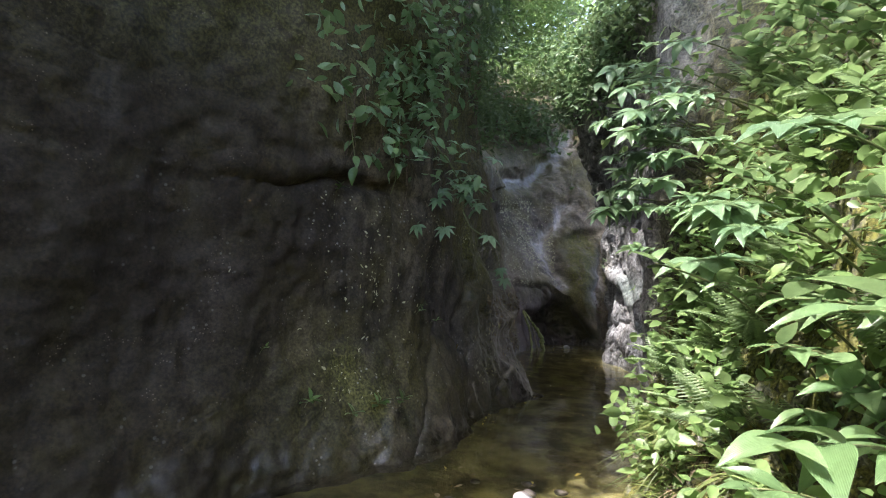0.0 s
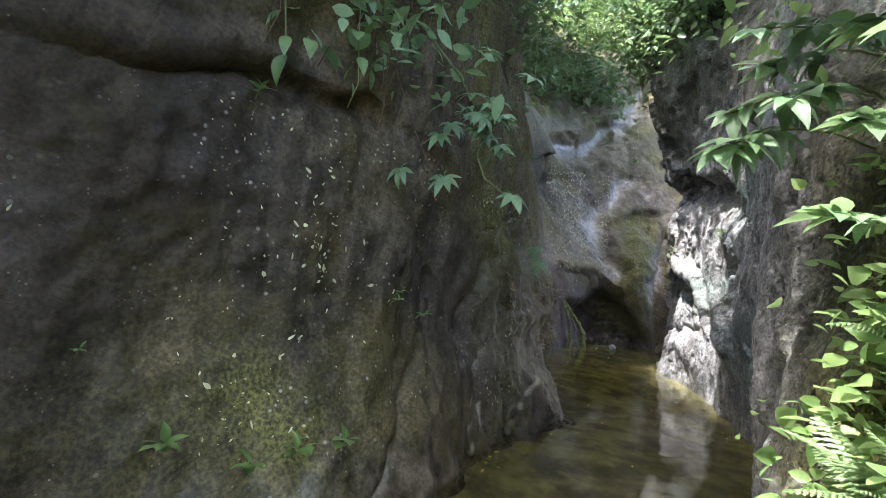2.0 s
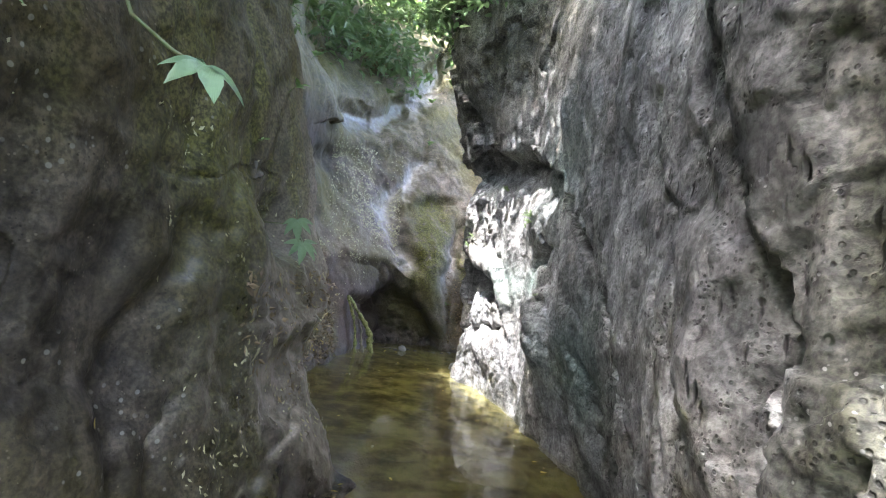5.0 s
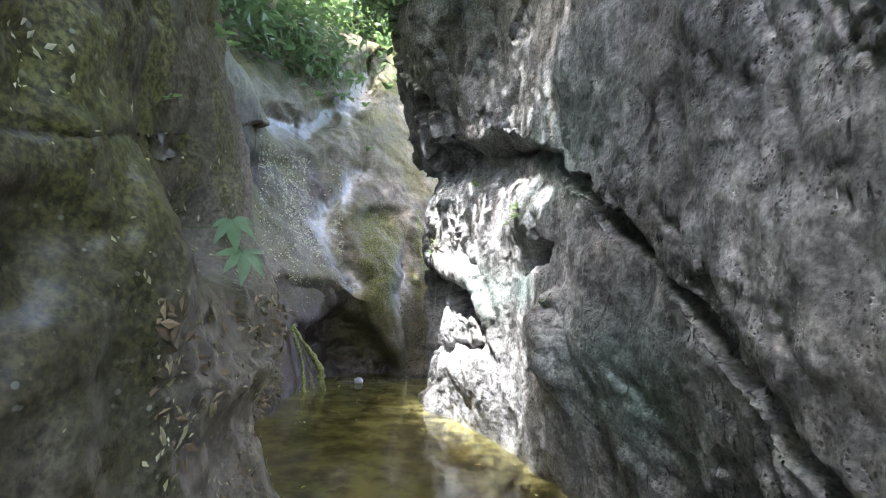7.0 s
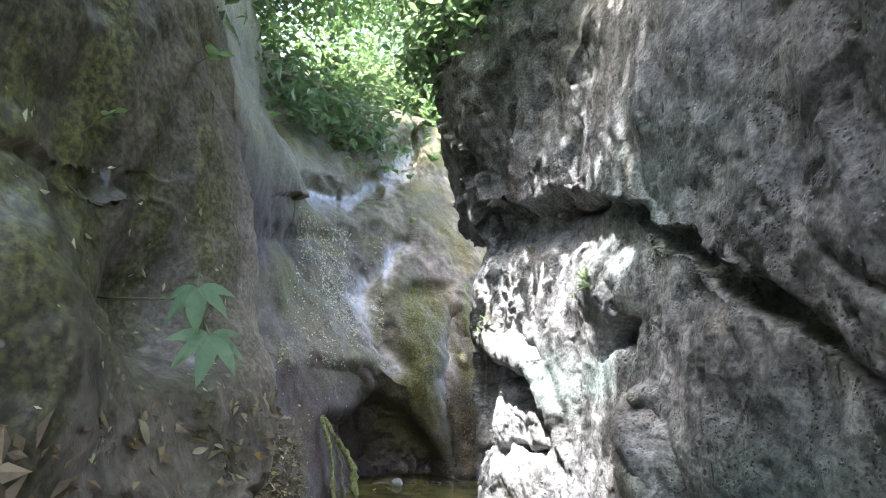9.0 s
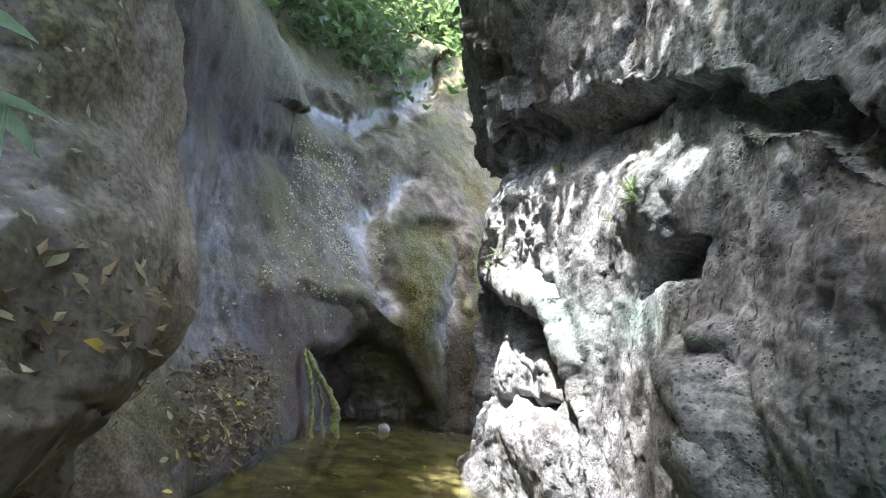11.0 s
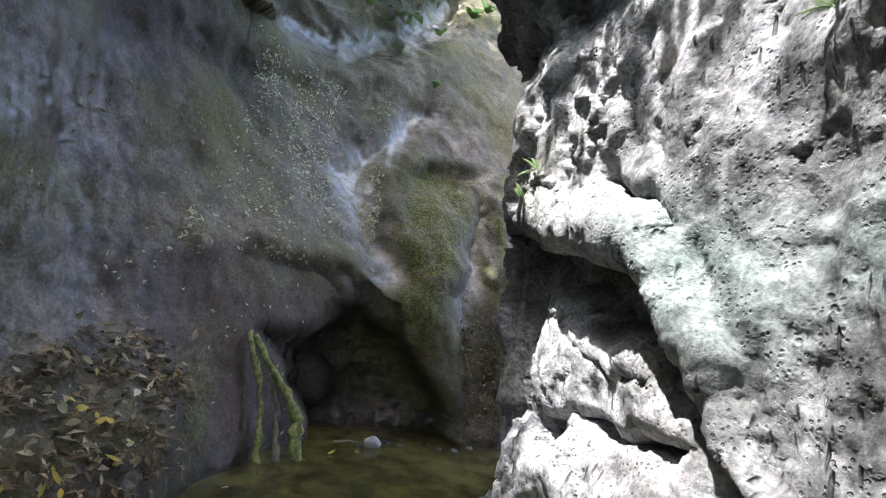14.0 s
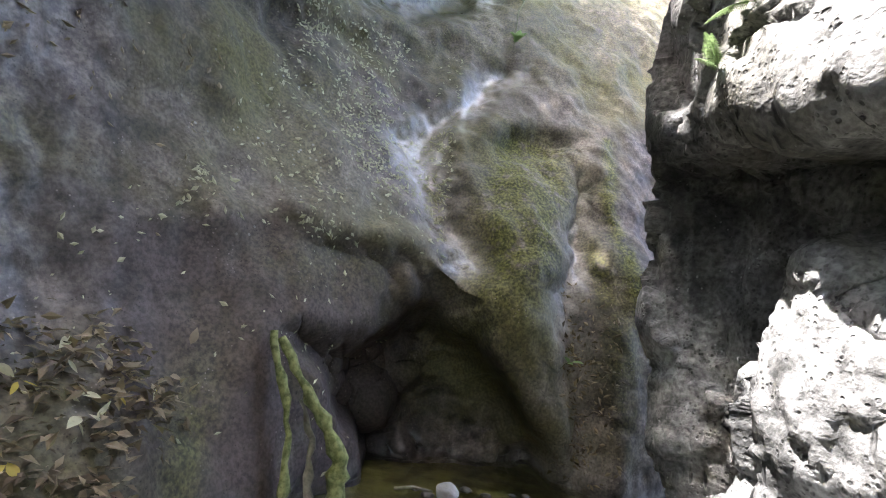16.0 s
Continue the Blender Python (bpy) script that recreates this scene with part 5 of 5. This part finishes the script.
for k in range(34):
    y = RNG.uniform(5.6, 13)
    x = RNG.choice((np.interp(y, [5.6, 6.5, 7.9, 10.5, 13], [0.75, 1.05, 1.85, 1.7, 2.1]) + RNG.uniform(0, 0.25), RNG.uniform(2.0, 3.6)))
    fallen_leaf((x, y, 0.003), (0, 0, 1), RNG.uniform(0.03, 0.06), RNG.choice(("pale", "brown", "yellow")), "small fallen leaf floating on the water", "leaves on the water")
for y, z, s, kind in ((7.5, 1.37, 0.09, "pale"), (7.47, 1.25, 0.14, "strap"), (8.2, 1.10, 0.16, "strap"), (7.34, 1.0, 0.12, "strap"), (7.76, 1.33, 0.13, "brown"), (8.43, 1.49, 0.09, "pale"), (8.0, 1.38, 0.10, "yellow"), (7.95, 1.33, 0.09, "pale"), (8.1, 1.34, 0.12, "brown"), (8.2, 1.3, 0.10, "brown"), (8.3, 1.35, 0.09, "brown"), (8.25, 1.25, 0.09, "yellow"), (6.26, 0.8, 0.11, "yellow")):
    p, n = near("wall_left", y, z)
    fallen_leaf(p, n, s, kind, "withered leaf lying on the dark rock shelf", "leaves on the rock")
for k in range(30):
    p, n = near("wall_left", RNG.uniform(7.2, 8.6), RNG.uniform(0.85, 1.5))
    fallen_leaf(p, n, RNG.uniform(0.05, 0.12), RNG.choice(("strap", "brown", "brown", "pale", "strap")), "withered leaf lying on the dark rock shelf", "leaves on the rock")
for k in range(110):
    cy, cz, sd = RNG.choice(((4.82, 1.73, 0.10), (4.82, 1.70, 0.16), (4.81, 2.17, 0.12), (5.0, 1.51, 0.10), (4.86, 1.3, 0.2), (4.6, 0.62, 0.15), (5.0, 1.4, 0.5), (5.4, 1.3, 0.6)))
    p, n = near("wall_left", RNG.gauss(cy, sd), RNG.gauss(cz, sd))
    fallen_leaf(p, n, 0.012 + 0.045 * RNG.random() ** 2, RNG.choice(("strap", "pale", "pale")), "pale petal stuck to the dark rock", "petals on the rock")


def litter(name, spots, size, per, spread, seed, label):
    return leaf_mass(name, spots, LEAF_DRY, size, per, spread, label, "leaf litter", seed, long=2.4, flat=0.5)


litter("leaf_litter", spots_on("wall_back", (0.9, 1.7, 11.2, 13, 0.02, 0.95), 200, 41, 0.025), 0.085, 8, 0.05, 51, "brown and tan leaf litter heaped on the mossy slope")
litter("leaf_litter", spots_on("wall_left", (0.9, 1.7, 7.85, 8.6, 1.22, 1.42), 22, 44, 0.01), 0.07, 5, 0.04, 54, "brown twigs and withered leaves on the rock shelf")
litter("leaf_litter", spots_on("wall_back", (4.15, 4.5, 13, 16, 0.1, 1.3), 50, 42, 0.015), 0.07, 7, 0.04, 52, "brown leaf litter in the wet gully")
def flecks(sheet, box, count, size, material, label, seed, clump=0.5):
    """Small leaves lying flat on a wall, thick in some places and thin in others, as one piece."""
    p, n = SHEETS[sheet]
    n = normals_of(p)
    if n[n.shape[0] // 3, n.shape[1] // 2] @ SHEETS[sheet][1][n.shape[0] // 3, n.shape[1] // 2] < 0:
        n = -n
    ok = (p[..., 0] > box[0]) & (p[..., 0] < box[1]) & (p[..., 1] > box[2]) & (p[..., 1] < box[3]) & (p[..., 2] > box[4]) & (p[..., 2] < box[5])
    q, m = p[ok], n[ok]
    w = smooth(-0.3, clump, fbm(q * (1, 1, 0.4), 1.9, 4, seed)) + 0.08
    rng = np.random.default_rng(seed)
    i = rng.choice(len(q), count, p=w / w.sum())
    m = m[i]
    c = q[i] + rng.normal(0, 0.006, (count, 3)) + m * 0.008
    a = rng.normal(0, 1, (count, 3))
    y = np.cross(m, a)
    y /= np.linalg.norm(y, axis=1)[:, None] + 1e-9
    x = np.cross(y, m)
    s = (size * rng.uniform(0.35, 1.0, count) ** 1.5)[:, None]
    wd = s * rng.uniform(0.3, 0.6, (count, 1))
    pts = np.stack([c - y * s * 0.5, c + x * wd * 0.5, c + m * s * 0.12, c - x * wd * 0.5, c + y * s * 0.5 + m * s * 0.2], 1).reshape(-1, 3)
    b = np.arange(count)[:, None] * 5
    me = bpy.data.meshes.new("leaf_specks")
    me.from_pydata(pts.tolist(), [], np.concatenate([b + (0, 1, 2), b + (1, 4, 2), b + (0, 2, 3), b + (2, 4, 3)], 0).tolist())
    me.materials.append(material)
    return tagged(new("leaf_specks", me), label, "fallen leaves", kind="stuff")


flecks("wall_back", (1.3, 3.0, 12.5, 17, 1.7, 4.4), 2000, 0.07, LEAF_PALE, "scattered small pale leaves stuck to the wet rock", 53)
flecks("wall_back", (1.0, 2.6, 11.5, 17, 0.05, 1.8), 160, 0.06, LEAF_PALE, "few pale leaves stuck to the dark rock panel", 56, 0.3)
flecks("wall_back", (0.5, 1.3, 10.6, 17, 0.7, 2.9), 260, 0.08, LEAF_DRY, "sodden brown leaves on the wet rock slope", 57, 0.3)
flecks("wall_back", (4.1, 4.6, 13, 17, 0.05, 1.7), 170, 0.08, LEAF_DRY, "brown leaves lying in the wet gully", 58, 0.2)
flecks("wall_left", (-0.9, 0.5, 4.2, 5.9, 0.5, 2.4), 180, 0.030, LEAF_PALE, "tiny pale petals stuck to the dark rock", 59, 1.2)
flecks("wall_left", (0.3, 1.8, 6.6, 8.7, 0.3, 2.3), 420, 0.045, LEAF_PALE, "tiny pale leaves and grit stuck to the wet rock", 60, 0.8)
flecks("wall_left", (0.6, 1.8, 7.2, 8.7, 0.6, 1.5), 160, 0.09, LEAF_DRY, "brown sodden leaves on the wet rock shelf", 61, 0.6)
for k in range(85):
    p, n = near("wall_back", 0, RNG.uniform(0.05, 0.9), RNG.uniform(1.0, 1.6))
    fallen_leaf(p + n * 0.04, n + Vector((RNG.uniform(-.5, .5), RNG.uniform(-.5, .5), RNG.uniform(-.3, .5))), RNG.uniform(0.06, 0.11), RNG.choice(("brown", "brown", "pale", "yellow")), "curled brown leaf on the littered slope", "leaves on the slope")


def root_strand(label, pts, radii, material):
    bm = bmesh.new()
    fine, rr = [], []
    for i in range(len(pts) - 1):
        for t in (0, 0.25, 0.5, 0.75):
            p = Vector(pts[i]).lerp(Vector(pts[i + 1]), t)
            fine.append(p + Vector((RNG.uniform(-1, 1), RNG.uniform(-1, 1), 0)) * 0.012)
            rr.append((radii[i] * (1 - t) + radii[i + 1] * t) * RNG.uniform(0.55, 1.45))
    tube(bm, fine + [Vector(pts[-1])], rr + [radii[-1]], 8)
    return tagged(new("root", finish("root", bm, material)), label, "root", "roots by the cave")


def on_back(x, z, lift):
    p, n = near("wall_back", 0, z, x)
    return p + n * lift


root_strand("thick yellow-green mossy root beside the cave mouth", [(2.02, 13.42, 0.98), (2.18, 13.40, 0.75), (2.36, 13.40, 0.52), (2.50, 13.42, 0.30), (2.50, 13.38, 0.12), (2.56, 13.36, -0.05)], [0.022, 0.036, 0.050, 0.058, 0.056, 0.062], ROOT)
root_strand("thin yellow-green mossy root running down the rock", [(1.97, 13.36, 1.02), (2.08, 13.36, 0.75), (2.16, 13.34, 0.5), (2.20, 13.28, 0.2), (2.24, 13.2, -0.05)], [0.018, 0.028, 0.030, 0.028, 0.034], ROOT)
root_strand("bare grey root between the mossy ones", [(2.2, 13.42, 0.62), (2.30, 13.42, 0.4), (2.33, 13.36, 0.2), (2.38, 13.3, -0.05)], [0.018, 0.024, 0.026, 0.03], ROOT_BARE)


def stone(at, r, squash, label, material, seed, group="stones in the stream"):
    bm = bmesh.new()
    bmesh.ops.create_icosphere(bm, subdivisions=3, radius=1)
    for v in bm.verts:
        d = 1 + 0.22 * noise.noise(v.co * 1.3 + Vector((seed, 0, 0))) + 0.10 * noise.noise(v.co * 3.1 + Vector((0, seed, 0)))
        v.co = Vector((v.co.x * r * d, v.co.y * r * d, v.co.z * r * d * squash))
    ob = new("stone", finish("stone", bm, material))
    ob.location = at
    ob.rotation_euler.z = seed * 1.7
    return tagged(ob, label, "stone", group)


stone((3.22, 13.87, 0.04), 0.08, 0.75, "pale rounded stone at the cave mouth", STONE, 1)
for k in range(9):
    x = RNG.uniform(2.9, 4.3)
    stone((x, 13.75 + 0.2 * (x - 2.7) + RNG.uniform(-0.12, 0.2), -0.01), RNG.uniform(0.03, 0.06), 0.6, "wet dark stone in the trickle at the cave mouth", STONE_DARK, 2 + k)
for k in range(30):
    fallen_leaf((RNG.uniform(0.3, 1.8), RNG.uniform(3.1, 4.5), 0.004), (RNG.uniform(-.2, .2), RNG.uniform(-.2, .2), 1), RNG.uniform(0.04, 0.10), RNG.choice(("brown", "brown", "yellow")), "brown fallen leaf in the shallow water", "leaves on the water")
stone((1.2, 3.85, 0.0), 0.075, 0.8, "pale rounded stone in the shallow stream", STONE, 21)
for k in range(10):
    stone((RNG.uniform(0.5, 1.9), RNG.uniform(3.2, 4.4), -0.03), RNG.uniform(0.04, 0.08), 0.6, "wet dark stone in the shallow stream", STONE_DARK, 30 + k)
for x, y, r in ((3.0, 12.9, 0.45), (3.5, 12.6, 0.5), (2.6, 12.3, 0.4), (3.2, 11.9, 0.35), (2.9, 6.9, 0.35), (2.3, 8.6, 0.3), (3.1, 8.1, 0.3), (2.7, 10.2, 0.4), (2.2, 11.0, 0.35)):
    stone((x, y, -0.17), r, 0.22, "flat silty rock slab lying under the water", BED, x * 3 + y)
for (ax, ay), (bx, by), r in (((2.85, 13.85), (3.12, 13.9), 0.012), ((0.9, 11.9), (1.25, 11.8), 0.012)):
    za = 0.03 if ax > 2 else 0.62
    bm = bmesh.new()
    tube(bm, [(ax, ay, za), ((ax + bx) / 2, (ay + by) / 2 + 0.01, za + 0.012), (bx, by, za - 0.01)], [r, r * 0.9, r * 0.7], 7)
    tagged(new("stick", finish("stick", bm, ROOT_BARE)), "bleached broken stick lying at the water's edge", "stick")
